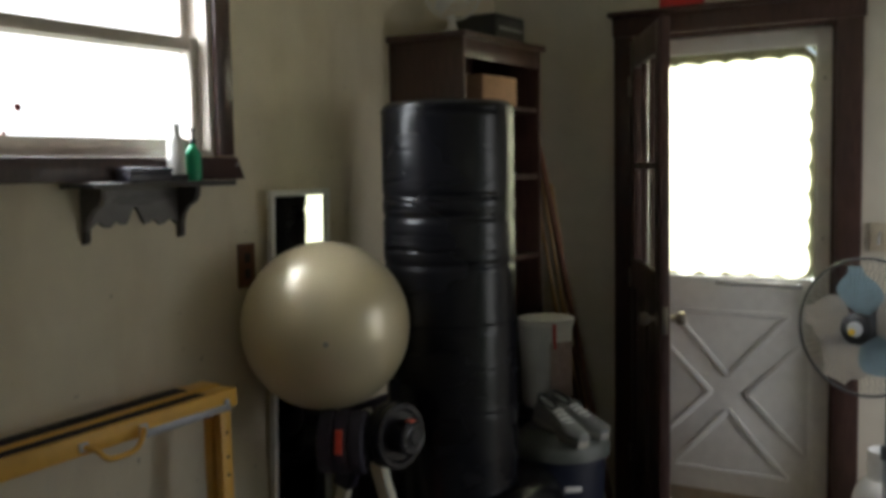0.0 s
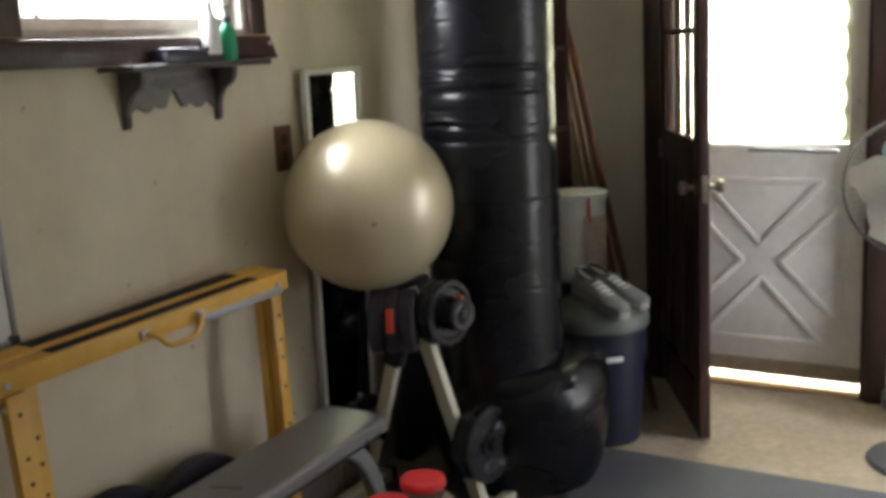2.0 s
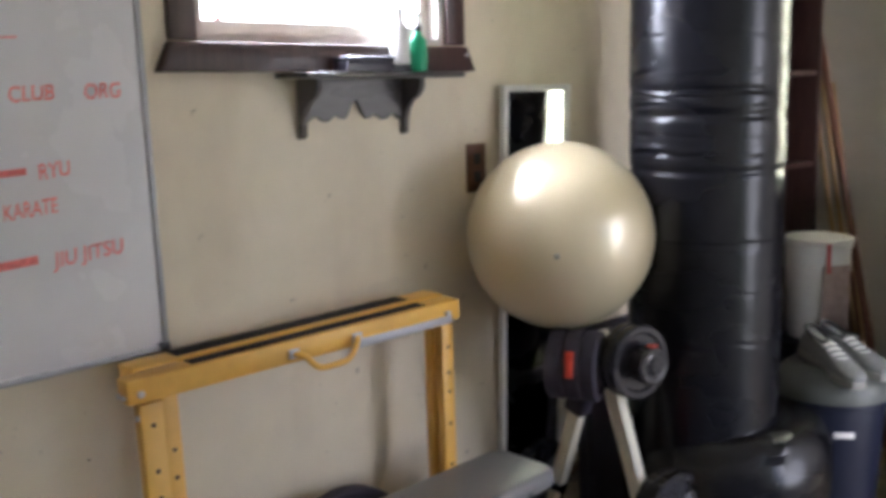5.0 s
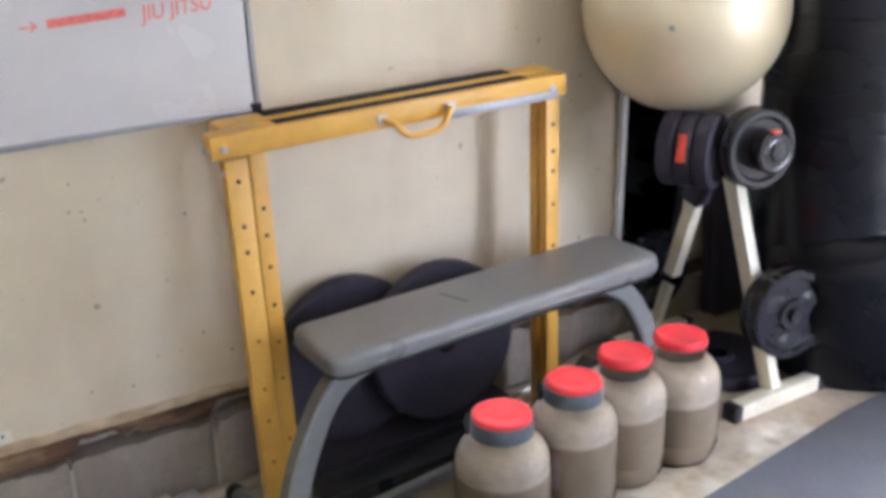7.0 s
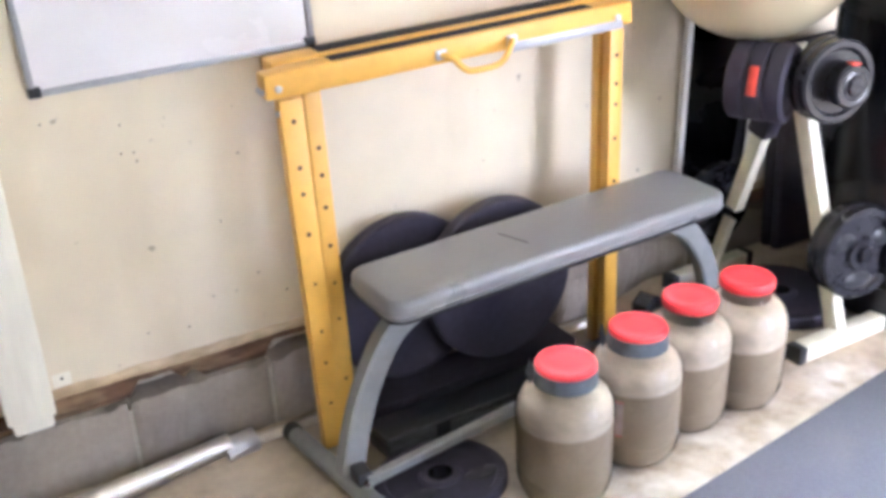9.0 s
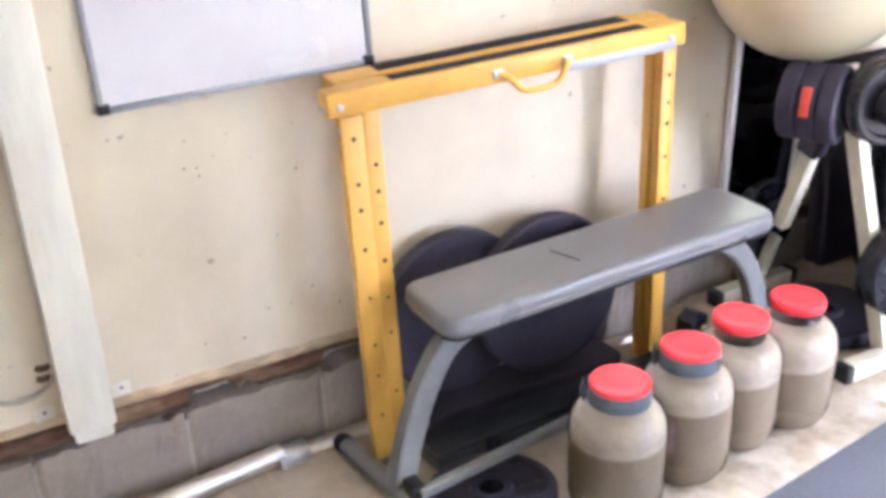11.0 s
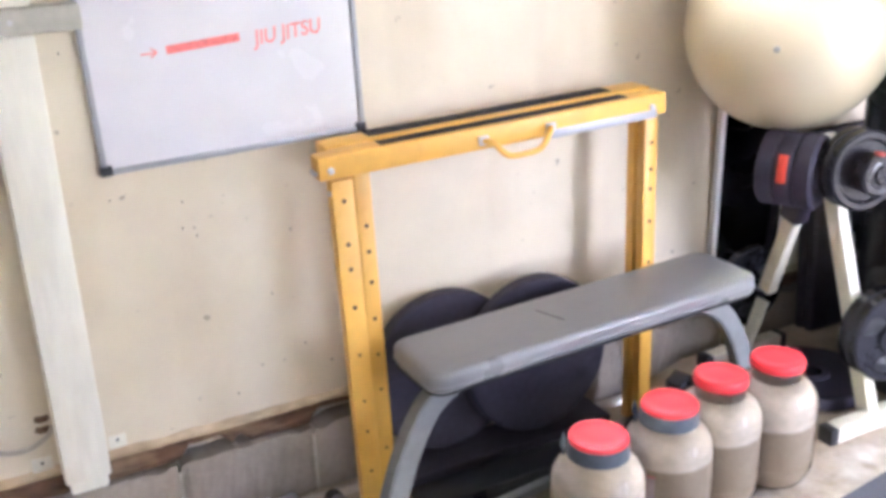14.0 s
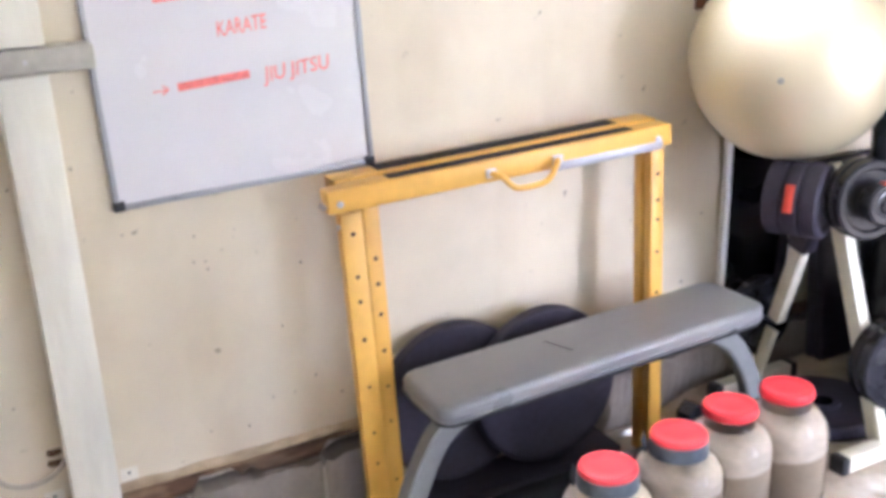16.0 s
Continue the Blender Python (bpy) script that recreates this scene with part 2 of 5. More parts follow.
PET = bpy.data.materials.new("clear_jar_plastic")
PET.use_nodes = True
pn = PET.node_tree
p_clear, p_gloss, p_mix, p_fres = pn.nodes.new("ShaderNodeBsdfTransparent"), pn.nodes.new("ShaderNodeBsdfGlossy"), pn.nodes.new("ShaderNodeMixShader"), pn.nodes.new("ShaderNodeFresnel")
p_clear.inputs[0].default_value = (0.95, 0.94, 0.92, 1)
p_gloss.inputs["Roughness"].default_value = 0.05
p_fres.inputs[0].default_value = 1.42
pn.links.new(p_fres.outputs[0], p_mix.inputs[0])
pn.links.new(p_clear.outputs[0], p_mix.inputs[1])
pn.links.new(p_gloss.outputs[0], p_mix.inputs[2])
pn.links.new(p_mix.outputs[0], pn.nodes["Material Output"].inputs[0])
PALERED = mat("pale_red_print", (0.62, 0.4, 0.37), 0.6, scale=50, vary=0.3)
MIRROR = mat("mirror_silver", (0.82, 0.84, 0.85), 0.1, metal=1.0, vary=0.0, bump=0.0)
for node in MIRROR.node_tree.nodes:
    if node.type == "MAP_RANGE" and abs(node.inputs[4].default_value - 0.2) < 1e-6:
        node.inputs[3].default_value, node.inputs[4].default_value = 0.0, 0.02


GRASS = mat("grass_ground", (0.08, 0.12, 0.035), 0.9, scale=3, vary=0.4)
STEPSTONE = mat("pale_step_concrete", (0.45, 0.42, 0.37), 0.85, scale=30, vary=0.15, bump=0.3)
TINPAINT = mat("purple_grey_paint", (0.06, 0.055, 0.075), 0.3, scale=30, vary=0.1)
GREENLIQUID = mat("green_plastic", (0.02, 0.32, 0.16), 0.3, scale=30, vary=0.05, bump=0.0)
STRAPPAINT = mat("dirty_grey_paint", (0.42, 0.4, 0.34), 0.6, scale=30, vary=0.15, bump=0.3)
CABLEGREY = mat("grey_beige_cable", (0.42, 0.37, 0.3), 0.6, scale=40, vary=0.15)
RUSTDARK = mat("dark_rust", (0.06, 0.03, 0.02), 0.8, scale=60, vary=0.3)
REDMARK = mat("orange_red_paint", (0.6, 0.06, 0.03), 0.5, scale=60, vary=0.15)
PLUG = mat("grey_plug_plastic", (0.3, 0.29, 0.26), 0.5, scale=60, vary=0.1)
CARDBOARD = mat("cardboard", (0.3, 0.17, 0.1), 0.85, scale=30, vary=0.12)
LABELTAN = mat("faded_paper", (0.36, 0.27, 0.24), 0.7, scale=30, vary=0.2)
SWEEP = mat("tan_sweep", (0.34, 0.28, 0.2), 0.7, scale=30, vary=0.15)
BRASS = mat("dull_brass", (0.34, 0.3, 0.26), 0.3, metal=1.0, scale=40, vary=0.1, bump=0.05)
HOOKBOARD = mat("pale_hook_board", (0.6, 0.52, 0.4), 0.6, scale=30, vary=0.08)
TANKWHITE = mat("white_tank_enamel", (0.68, 0.68, 0.67), 0.4, scale=30, vary=0.05, bump=0.05, stain=0.25, stain_color=(0.45, 0.42, 0.38), stain_scale=8)
REDFADE = mat("faded_red_print", (0.55, 0.16, 0.14), 0.6, scale=50, vary=0.3)
FANGREY = mat("dark_grey_plastic", (0.075, 0.078, 0.09), 0.45, scale=50, vary=0.08, bump=0.05)
FANBLUE = mat("pale_blue_fan_plastic", (0.36, 0.47, 0.54), 0.35, scale=20, vary=0.1, bump=0.0)
FANPALE = mat("milky_fan_plastic", (0.6, 0.56, 0.54), 0.35, scale=20, vary=0.08, bump=0.0)
BADGE = mat("silver_badge", (0.6, 0.62, 0.66), 0.3, metal=0.6, vary=0.05, bump=0.0)
BADGEYELLOW = mat("yellow_badge", (0.75, 0.5, 0.05), 0.4, vary=0.05, bump=0.0)
LEAF = mat("green_leaf", (0.09, 0.16, 0.03), 0.6, scale=5, vary=0.4, bump=0.0)
# dark colour standing in for the shaded margin of the door glass
MARGINDARK = mat("dark_olive_margin", (0.2, 0.19, 0.12), 0.8, scale=80, vary=0.3, bump=0.3)
CURTAIN = bpy.data.materials.new("curtain_cloth")
CURTAIN.use_nodes = True
cn = CURTAIN.node_tree
cd = cn.nodes.new("ShaderNodeBsdfDiffuse")
ct = cn.nodes.new("ShaderNodeBsdfTranslucent")
cm = cn.nodes.new("ShaderNodeMixShader")
cd.inputs[0].default_value, ct.inputs[0].default_value = (0.8, 0.8, 0.6, 1), (0.86, 0.86, 0.62, 1)
cm.inputs[0].default_value = 0.6
cn.links.new(cd.outputs[0], cm.inputs[1])
cn.links.new(ct.outputs[0], cm.inputs[2])
cn.links.new(cm.outputs[0], cn.nodes["Material Output"].inputs[0])


BRIGHTSKY = bpy.data.materials.new("bright_overcast_distance")
BRIGHTSKY.use_nodes = True
bs = BRIGHTSKY.node_tree
be = bs.nodes.new("ShaderNodeEmission")
be.inputs[0].default_value, be.inputs[1].default_value = (1.0, 0.99, 0.97, 1), 6.0
bs.links.new(be.outputs[0], bs.nodes["Material Output"].inputs[0])


# ---- building helpers ----
def thing(name, label, category, at=(0, 0, 0), group="", kind=""):
    ob = new(name)
    ob.matrix_world = at if isinstance(at, Matrix) else pose(*at)
    ob.empty_display_size = 0.05
    return tagged(ob, label, category, group, kind)


def finish(bm, m, smooth):
    bmesh.ops.recalc_face_normals(bm, faces=bm.faces)
    me = bpy.data.meshes.new("mesh")
    bm.to_mesh(me)
    bm.free()
    me.materials.append(m)
    if smooth:
        me.polygons.foreach_set("use_smooth", [True] * len(me.polygons))
        me.set_sharp_from_angle(angle=radians(38))
    return me


def part(name, bm, m, parent=None, label="", smooth=True):
    ob = new(name, finish(bm, m, smooth))
    if parent:
        ob.parent = parent
    return tagged(ob, label)


def solid(name, bm, m, label="", category="", kind="", group="", smooth=True):
    return tagged(part(name, bm, m, None, label, smooth), label, category, group, kind)


def box(x0, x1, y0, y1, z0, z1, r=0.0, seg=2, bm=None, turn=None):
    b = bmesh.new()
    bmesh.ops.create_cube(b, size=1, matrix=Matrix.Translation(((x0 + x1) / 2, (y0 + y1) / 2, (z0 + z1) / 2)) @ Matrix.Diagonal((x1 - x0, y1 - y0, z1 - z0, 1)))
    if r:
        bmesh.ops.bevel(b, geom=b.edges[:], offset=r, segments=seg, affect="EDGES", profile=0.5)
    if turn:
        b.transform(turn)
    return merge(bm, b)


def merge(bm, b):
    if bm is None:
        return b
    me = bpy.data.meshes.new("tmp")
    b.to_mesh(me)
    b.free()
    bm.from_mesh(me)
    bpy.data.meshes.remove(me)
    return bm


def rod(a, b, r, r2=None, n=20, bm=None, bevel=0.0):
    a, b = Vector(a), Vector(b)
    d = b - a
    t = bmesh.new()
    bmesh.ops.create_cone(t, cap_ends=True, segments=n, radius1=r, radius2=r if r2 is None else r2, depth=d.length)
    if bevel:
        bmesh.ops.bevel(t, geom=[e for e in t.edges if len(e.link_faces) == 2 and any(len(f.verts) > 4 for f in e.link_faces)], offset=bevel, segments=2, affect="EDGES", profile=0.5)
    t.transform(Matrix.Translation((a + b) / 2) @ d.to_track_quat("Z", "Y").to_matrix().to_4x4())
    return merge(bm, t)


def bar(a, b, w, h, r=0.003, up=(0, 0, 1), bm=None):
    """A square tube from a to b, w wide and h thick along up."""
    a, b, up = Vector(a), Vector(b), Vector(up)
    z = (b - a).normalized()
    x = up.cross(z).normalized()
    y = z.cross(x)
    m = Matrix((x, y, z)).transposed().to_4x4()
    m.translation = (a + b) / 2
    return box(-w / 2, w / 2, -h / 2, h / 2, -(b - a).length / 2, (b - a).length / 2, r, bm=bm, turn=m)


def lathe(profile, n=32, bm=None, m=None):
    """A turned shape from (radius, height) pairs."""
    b = bmesh.new()
    rings = []
    for r, z in profile:
        if r < 1e-5:
            rings.append([b.verts.new((0, 0, z))])
        else:
            rings.append([b.verts.new((r * math.cos(2 * math.pi * i / n), r * math.sin(2 * math.pi * i / n), z)) for i in range(n)])
    for p, q in zip(rings, rings[1:]):
        for i in range(n):
            j = (i + 1) % n
            if len(p) == 1 and len(q) == 1:
                continue
            if len(p) == 1:
                b.faces.new((p[0], q[i], q[j]))
            elif len(q) == 1:
                b.faces.new((p[i], p[j], q[0]))
            else:
                b.faces.new((p[i], p[j], q[j], q[i]))
    if m:
        b.transform(m)
    return merge(bm, b)


def tube(points, r, n=10, bm=None, square=None):
    """A bent tube through points; square=(w, h) for a flat section, whose width stays level."""
    b = bmesh.new()
    pts = [Vector(p) for p in points]
    rings = []
    for i, p in enumerate(pts):
        d = (pts[min(i + 1, len(pts) - 1)] - pts[max(i - 1, 0)]).normalized()
        side = Vector((0, 0, 1)).cross(d) if square is None else square[2].cross(d)
        if side.length < 1e-4:
            side = Vector((1, 0, 0))
        side.normalize()
        up = d.cross(side)
        if square is None:
            rings.append([b.verts.new(p + side * r * math.cos(2 * math.pi * k / n) + up * r * math.sin(2 * math.pi * k / n)) for k in range(n)])
        else:
            w, h = square[0] / 2, square[1] / 2
            rings.append([b.verts.new(p + side * s * w + up * u * h) for s, u in ((-1, -0.8), (-0.8, -1), (0.8, -1), (1, -0.8), (1, 0.8), (0.8, 1), (-0.8, 1), (-1, 0.8))])
    k = len(rings[0])
    for p, q in zip(rings, rings[1:]):
        for i in range(k):
            b.faces.new((p[i], p[(i + 1) % k], q[(i + 1) % k], q[i]))
    b.faces.new(rings[0][::-1])
    b.faces.new(rings[-1])
    return merge(bm, b)


def smooth_path(points, steps=6):
    """Points of a rounded line through the given ones."""
    p = [Vector(q) for q in points]
    p = [p[0]] + p + [p[-1]]
    out = []
    for i in range(1, len(p) - 2):
        for s in range(steps):
            t = s / steps
            out.append(0.5 * (2 * p[i] + (p[i + 1] - p[i - 1]) * t + (2 * p[i - 1] - 5 * p[i] + 4 * p[i + 1] - p[i + 2]) * t * t + (3 * p[i] - p[i - 1] - 3 * p[i + 1] + p[i + 2]) * t ** 3))
    return out + [p[-2]]


def plate_shape(outline, t, m=None, bm=None, r=0.0):
    """A flat shape, outlined in its own x and y, t thick along z."""
    b = bmesh.new()
    f = b.faces.new([b.verts.new((x, y, 0)) for x, y in outline])
    g = bmesh.ops.extrude_face_region(b, geom=[f])
    bmesh.ops.translate(b, vec=(0, 0, t), verts=[v for v in g["geom"] if isinstance(v, bmesh.types.BMVert)])
    if r:
        bmesh.ops.bevel(b, geom=[e for e in b.edges if abs(e.verts[0].co.z - e.verts[1].co.z) < 1e-6], offset=r, segments=2, affect="EDGES", profile=0.5)
    if m:
        b.transform(m)
    return merge(bm, b)


# ---- the room ----
FZ = -0.03                          # floor level
XE, Y0, YB, ZC = 3.75, -2.6, 4.68, 2.66
WIN = (1.79, 2.665, 1.70, 2.56)     # opening in the long wall: y0, y1, z0, z1
DOOR = (0.752, 1.66, FZ, 2.25)       # opening in the end wall: x0, x1, z0, z1


def wall_with_hole(name, axis, at, thick, span, hole, m, z0, z1):
    """A wall in the plane axis = at, thick outward, with one opening."""
    bm = None
    a0, a1 = span
    h0, h1, hz0, hz1 = hole
    for u0, u1, w0, w1 in ((a0, h0, z0, z1), (h1, a1, z0, z1), (h0, h1, hz1, z1), (h0, h1, z0, hz0)):
        if u1 - u0 < 1e-4 or w1 - w0 < 1e-4:
            continue
        if axis == "x":
            bm = box(min(at, at + thick), max(at, at + thick), u0, u1, w0, w1, bm=bm)
        else:
            bm = box(u0, u1, min(at, at + thick), max(at, at + thick), w0, w1, bm=bm)
    return solid(name, bm, m, kind="structure", smooth=False)


tagged(wall_with_hole("wall_west", "x", 0, -0.14, (Y0, YB), WIN, CREAM, 0.175, ZC), "cream painted plaster wall, stained and scuffed low down", "wall")
tagged(wall_with_hole("wall_north", "y", YB, 0.14, (-0.14, XE), DOOR, CREAM_FAR, FZ, ZC), "cream painted end wall with a door", "wall")
# out of view; its opening is made up to suit the side lamp
tagged(wall_with_hole("wall_east", "x", XE, 0.14, (Y0, YB), (2.65, 4.45, FZ, 2.15), CREAM_FAR, FZ, ZC), "unseen cream wall with an opening added for the side fill light", "wall")
solid("wall_south", box(-0.14, XE + 0.14, Y0 - 0.14, Y0, FZ, ZC), CREAM_FAR, "plain cream painted wall", "wall", "structure", smooth=False)


def floor_z(x, y):
    """The slab falls away beside the long wall."""
    sx, sy = min(1.0, max(0.0, (0.95 - x) / 0.75)), min(1.0, max(0.0, (2.75 - y) / 0.2))
    return FZ - 0.065 * sx * sx * (3 - 2 * sx) * sy


slab_bm = bmesh.new()
sxs = [-0.3, 0.2] + [0.2 + 0.05 * i for i in range(1, 16)] + [1.5, XE + 0.3]
sys_ = [Y0 - 0.3, 0.0, 1.0, 2.0, 2.55, 2.65, 2.75, YB + 0.2]
tops = [[slab_bm.verts.new((x, y, floor_z(x, y))) for y in sys_] for x in sxs]
feet = [[slab_bm.verts.new((x, y, FZ - 0.16)) for y in sys_] for x in sxs]
for i in range(len(sxs) - 1):
    for j in range(len(sys_) - 1):
        slab_bm.faces.new((tops[i][j], tops[i + 1][j], tops[i + 1][j + 1], tops[i][j + 1]))
        slab_bm.faces.new((feet[i][j], feet[i][j + 1], feet[i + 1][j + 1], feet[i + 1][j]))
rim = [(i, 0) for i in range(len(sxs))] + [(len(sxs) - 1, j) for j in range(1, len(sys_))] + [(i, len(sys_) - 1) for i in range(len(sxs) - 2, -1, -1)] + [(0, j) for j in range(len(sys_) - 2, 0, -1)]
for p, q in zip(rim, rim[1:] + rim[:1]):
    slab_bm.faces.new((tops[p[0]][p[1]], feet[p[0]][p[1]], feet[q[0]][q[1]], tops[q[0]][q[1]]))
solid("floor", slab_bm, CONCRETE, "worn stained tan concrete floor", "floor", "structure")
solid("ceiling", box(-0.2, XE + 0.2, Y0 - 0.2, YB + 0.2, ZC, ZC + 0.1), CEILING, "plain off-white ceiling", "ceiling", "structure", smooth=False)
solid("ground", box(-60, 60, -60, 60, FZ - 0.4, FZ - 0.165), GRASS, "sunlit green grassy ground outside", "ground", "structure", smooth=False)
solid("door_step", box(0.3, 2.2, YB + 0.2, YB + 1.4, FZ - 0.17, FZ - 0.005, 0.01), STEPSTONE, "pale concrete step outside the door", "step", "structure")

solid("backdrop", box(-3.02, -3.0, -3.0, 12.0, FZ - 0.1, 7.0), BRIGHTSKY, "bright white haze of daylight outside the window", "backdrop", "structure", smooth=False)

# rough timber sill on a course of cinder blocks along the foot of the long wall
bm = bmesh.new()
n = 260
ys = [Y0 + (YB - Y0) * i / n for i in range(n + 1)]
prof = []
for y in ys:
    j = noise.noise((y * 7, 0.3, 0)) * 0.5 + noise.noise((y * 23, 4.1, 0)) * 0.35
    k = noise.noise((y * 5.3, 9.4, 2.3)) + 0.4 * noise.noise((y * 29, 2.3, 5.1))
    gap = min(1.0, max(0.0, k * 6.0 + 0.25))
    prof.append(((-0.055, 0.163), (0.022 + 0.024 * j - 0.012 * gap, 0.112 + 0.012 * j + 0.034 * gap), (0.032 + 0.028 * j - 0.020 * gap, 0.133 + 0.014 * j + 0.016 * gap), (0.020 + 0.014 * k * j, 0.153 + 0.007 * j), (0.007, 0.160 + 0.006 * j), (-0.1, 0.168)))
rows = [[bm.verts.new((x, y, z)) for x, z in p] for y, p in zip(ys, prof)]
for a, b in zip(rows, rows[1:]):
    for i in range(5):
        bm.faces.new((a[i], a[i + 1], b[i + 1], b[i]))
solid("timber_sill", bm, ROT, "rotten split brown timber sill under the wall panel", "sill", "structure", smooth=False)
edge = bmesh.new()
lip = []
for y in ys:
    j = noise.noise((y * 9, 7.3, 1)) + 0.5 * noise.noise((y * 37, 1.3, 3))
    lip.append([edge.verts.new((x, y, z)) for x, z in ((-0.02, 0.163), (0.010 + 0.003 * j, 0.160 + 0.006 * j), (0.013 + 0.003 * j, 0.170 + 0.004 * j), (0.0012, 0.186 + 0.006 * noise.noise((y * 13, 0.2, 8))))])
for a, b in zip(lip, lip[1:]):
    for i in range(3):
        edge.faces.new((a[i], a[i + 1], b[i + 1], b[i]))
solid("trim", edge, TORNEDGE, "torn tan lower edge of the wall panel", "trim", "structure")
base = solid("wall_base", box(-0.14, -0.035, Y0, YB, 0.087, 0.1745, bm=box(-0.14, 0.036, Y0, YB, FZ - 0.08, 0.085)), MORTAR, "bare cinder block course along the wall foot", "wall base", "structure", smooth=False)


def block_mesh(seed):
    """One cinder block with chipped edges."""
    r = random.Random(seed)
    b = bmesh.new()
    nx, nz = 22, 4
    front = [[b.verts.new((0.048 + r.uniform(-0.002, 0.002) - (0.006 if j in (0, nz) or i in (0, nx) else 0), -0.183 + 0.366 * i / nx, FZ - 0.072 + 0.212 * j / nz - (0.022 * max(0.0, noise.noise((i * 0.4 + seed * 7.3, 1.7, 0.4)) - 0.05) + 0.006 * max(0.0, noise.noise((i * 1.9, seed * 3.1, 0.9))) if j == nz else 0))) for j in range(nz + 1)] for i in range(nx + 1)]
    back = [[b.verts.new((-0.08, v.co.y, v.co.z)) for v in (c[0], c[-1])] for c in front]
    for i in range(nx):
        for j in range(nz):
            b.faces.new((front[i][j], front[i + 1][j], front[i + 1][j + 1], front[i][j + 1]))
        b.faces.new((front[i][nz], front[i + 1][nz], back[i + 1][1], back[i][1]))
    return finish(b, BLOCK, False)


block_kinds = [block_mesh(s) for s in range(5)]
for i in range(-5, 10):
    ob = new("block", block_kinds[i % 5])
    ob.parent = base
    ob.location = (0, 1.245 + 0.376 * i, 0)

solid("rubber_floor_mat", plate_shape([(1.30, -0.8), (0.965, 2.0), (0.90, 2.55), (0.838, 3.05), (0.815, 3.715), (3.5, 3.715), (3.5, -0.8)], 0.011, Matrix.Translation((0, 0, FZ + 0.001)), r=0.004), MATGREY, "large grey rubber gym mat on the floor", "floor mat")


# ---- window in the long wall ----
y0, y1, z0, z1 = WIN
win = thing("window_1", "double-hung window with a dark brown casing", "window", kind="structure")
part("casing", box(0.001, 0.022, y0 - 0.075, y0, z0, z1 + 0.08, 0.004), TRIMWOOD, win, "dark brown casing")
part("casing", box(0.001, 0.022, y1, y1 + 0.075, z0, z1 + 0.08, 0.004), TRIMWOOD, win, "dark brown casing")
part("casing", box(0.001, 0.024, y0 - 0.0, y1 + 0.0, z1, z1 + 0.08, 0.004), TRIMWOOD, win, "dark brown casing")
part("window_sill", plate_shape([(y0 - 0.115, 0), (y1 + 0.10, 0), (y1 + 0.065, 0.075), (y0 - 0.08, 0.075)], 0.042, Matrix(((0, 0, 1, 0.001), (1, 0, 0, 0), (0, 1, 0, z0 - 0.08), (0, 0, 0, 1))), r=0.003), TRIMWOOD, win, "dark brown wooden apron and sill")
part("screw", rod((0.043, y1 + 0.06, z0 - 0.03), (0.047, y1 + 0.06, z0 - 0.03), 0.006, n=10), STEEL, win)
for a, b in ((y0, y0 + 0.02), (y1 - 0.02, y1)):
    part("jamb", box(-0.135, -0.001, a, b, z0, z1), SASH, win)
part("jamb", box(-0.135, -0.001, y0 + 0.02, y1 - 0.02, z0, z0 + 0.018), SASH, win)
for name, x, a, b in (("lower_sash", -0.045, z0 + 0.018, 2.10), ("upper_sash", -0.085, 2.05, z1)):
    s = part(name, box(x - 0.032, x, y0 + 0.02, y0 + 0.055, a, b, 0.003), SASH, win)
    part("stile", box(x - 0.032, x, y1 - 0.055, y1 - 0.02, a, b, 0.003), SASH, s)
    part("rail", box(x - 0.032, x, y0 + 0.055, y1 - 0.055, a, a + 0.04, 0.003), SASH, s)
    part("rail", box(x - 0.032, x, y0 + 0.055, y1 - 0.055, b - 0.045, b, 0.003), SASH, s)
    g = part("pane", box(x - 0.018, x - 0.014, y0 + 0.055, y1 - 0.055, a + 0.04, b - 0.045), GLASS, s, smooth=False)
    g.visible_shadow = False
for y, z, r in ((1.948, 1.837, 0.013), (1.899, 1.760, 0.010)):
    part("sticker", rod((-0.058, y, z), (-0.056, y, z), r, n=12), REDFADE, win, "small faded red sticker")

# ---- small wall shelf and what stands on it ----
shelf = thing("wall_shelf", "dark grey painted wooden wall shelf with curved brackets", "shelf")
part("board", plate_shape([(0.002, 2.03), (0.10, 2.03), (0.125, 2.05), (0.125, 2.63), (0.10, 2.66), (0.002, 2.66)], 0.016, Matrix.Translation((0, 0, 1.601)), r=0.003), GREYWOOD, shelf)
prof = [(0.0, 1.435), (0.012, 1.435), (0.02, 1.445), (0.022, 1.48), (0.03, 1.51), (0.05, 1.535), (0.08, 1.55), (0.095, 1.57), (0.098, 1.60), (0.0, 1.60)]
for y in (2.098, 2.475):
    part("bracket", plate_shape(prof, 0.02, Matrix(((1, 0, 0, 0.002), (0, 0, 1, y), (0, 1, 0, 0), (0, 0, 0, 1))), r=0.002), GREYWOOD, shelf)
low = [(2.118, 1.600), (2.118, 1.475)] + [(2.118 + 0.357 * i / 28, 1.478 + 0.018 * math.sin(i / 28 * math.pi * 5) ** 2 + (0.045 * math.exp(-((i - 14) / 2.2) ** 2))) for i in range(1, 28)] + [(2.475, 1.475), (2.475, 1.600)]
part("back_panel", plate_shape(low, 0.012, Matrix(((0, 0, 1, 0.002), (1, 0, 0, 0), (0, 1, 0, 0), (0, 0, 0, 1)))), GREYWOOD, shelf)
tin = thing("storage_tin", "dark purple-grey flat box on the wall shelf", "box", (0.062, 2.285, 1.617))
part("body", box(-0.045, 0.045, -0.085, 0.085, 0, 0.032, 0.004), TINPAINT, tin)
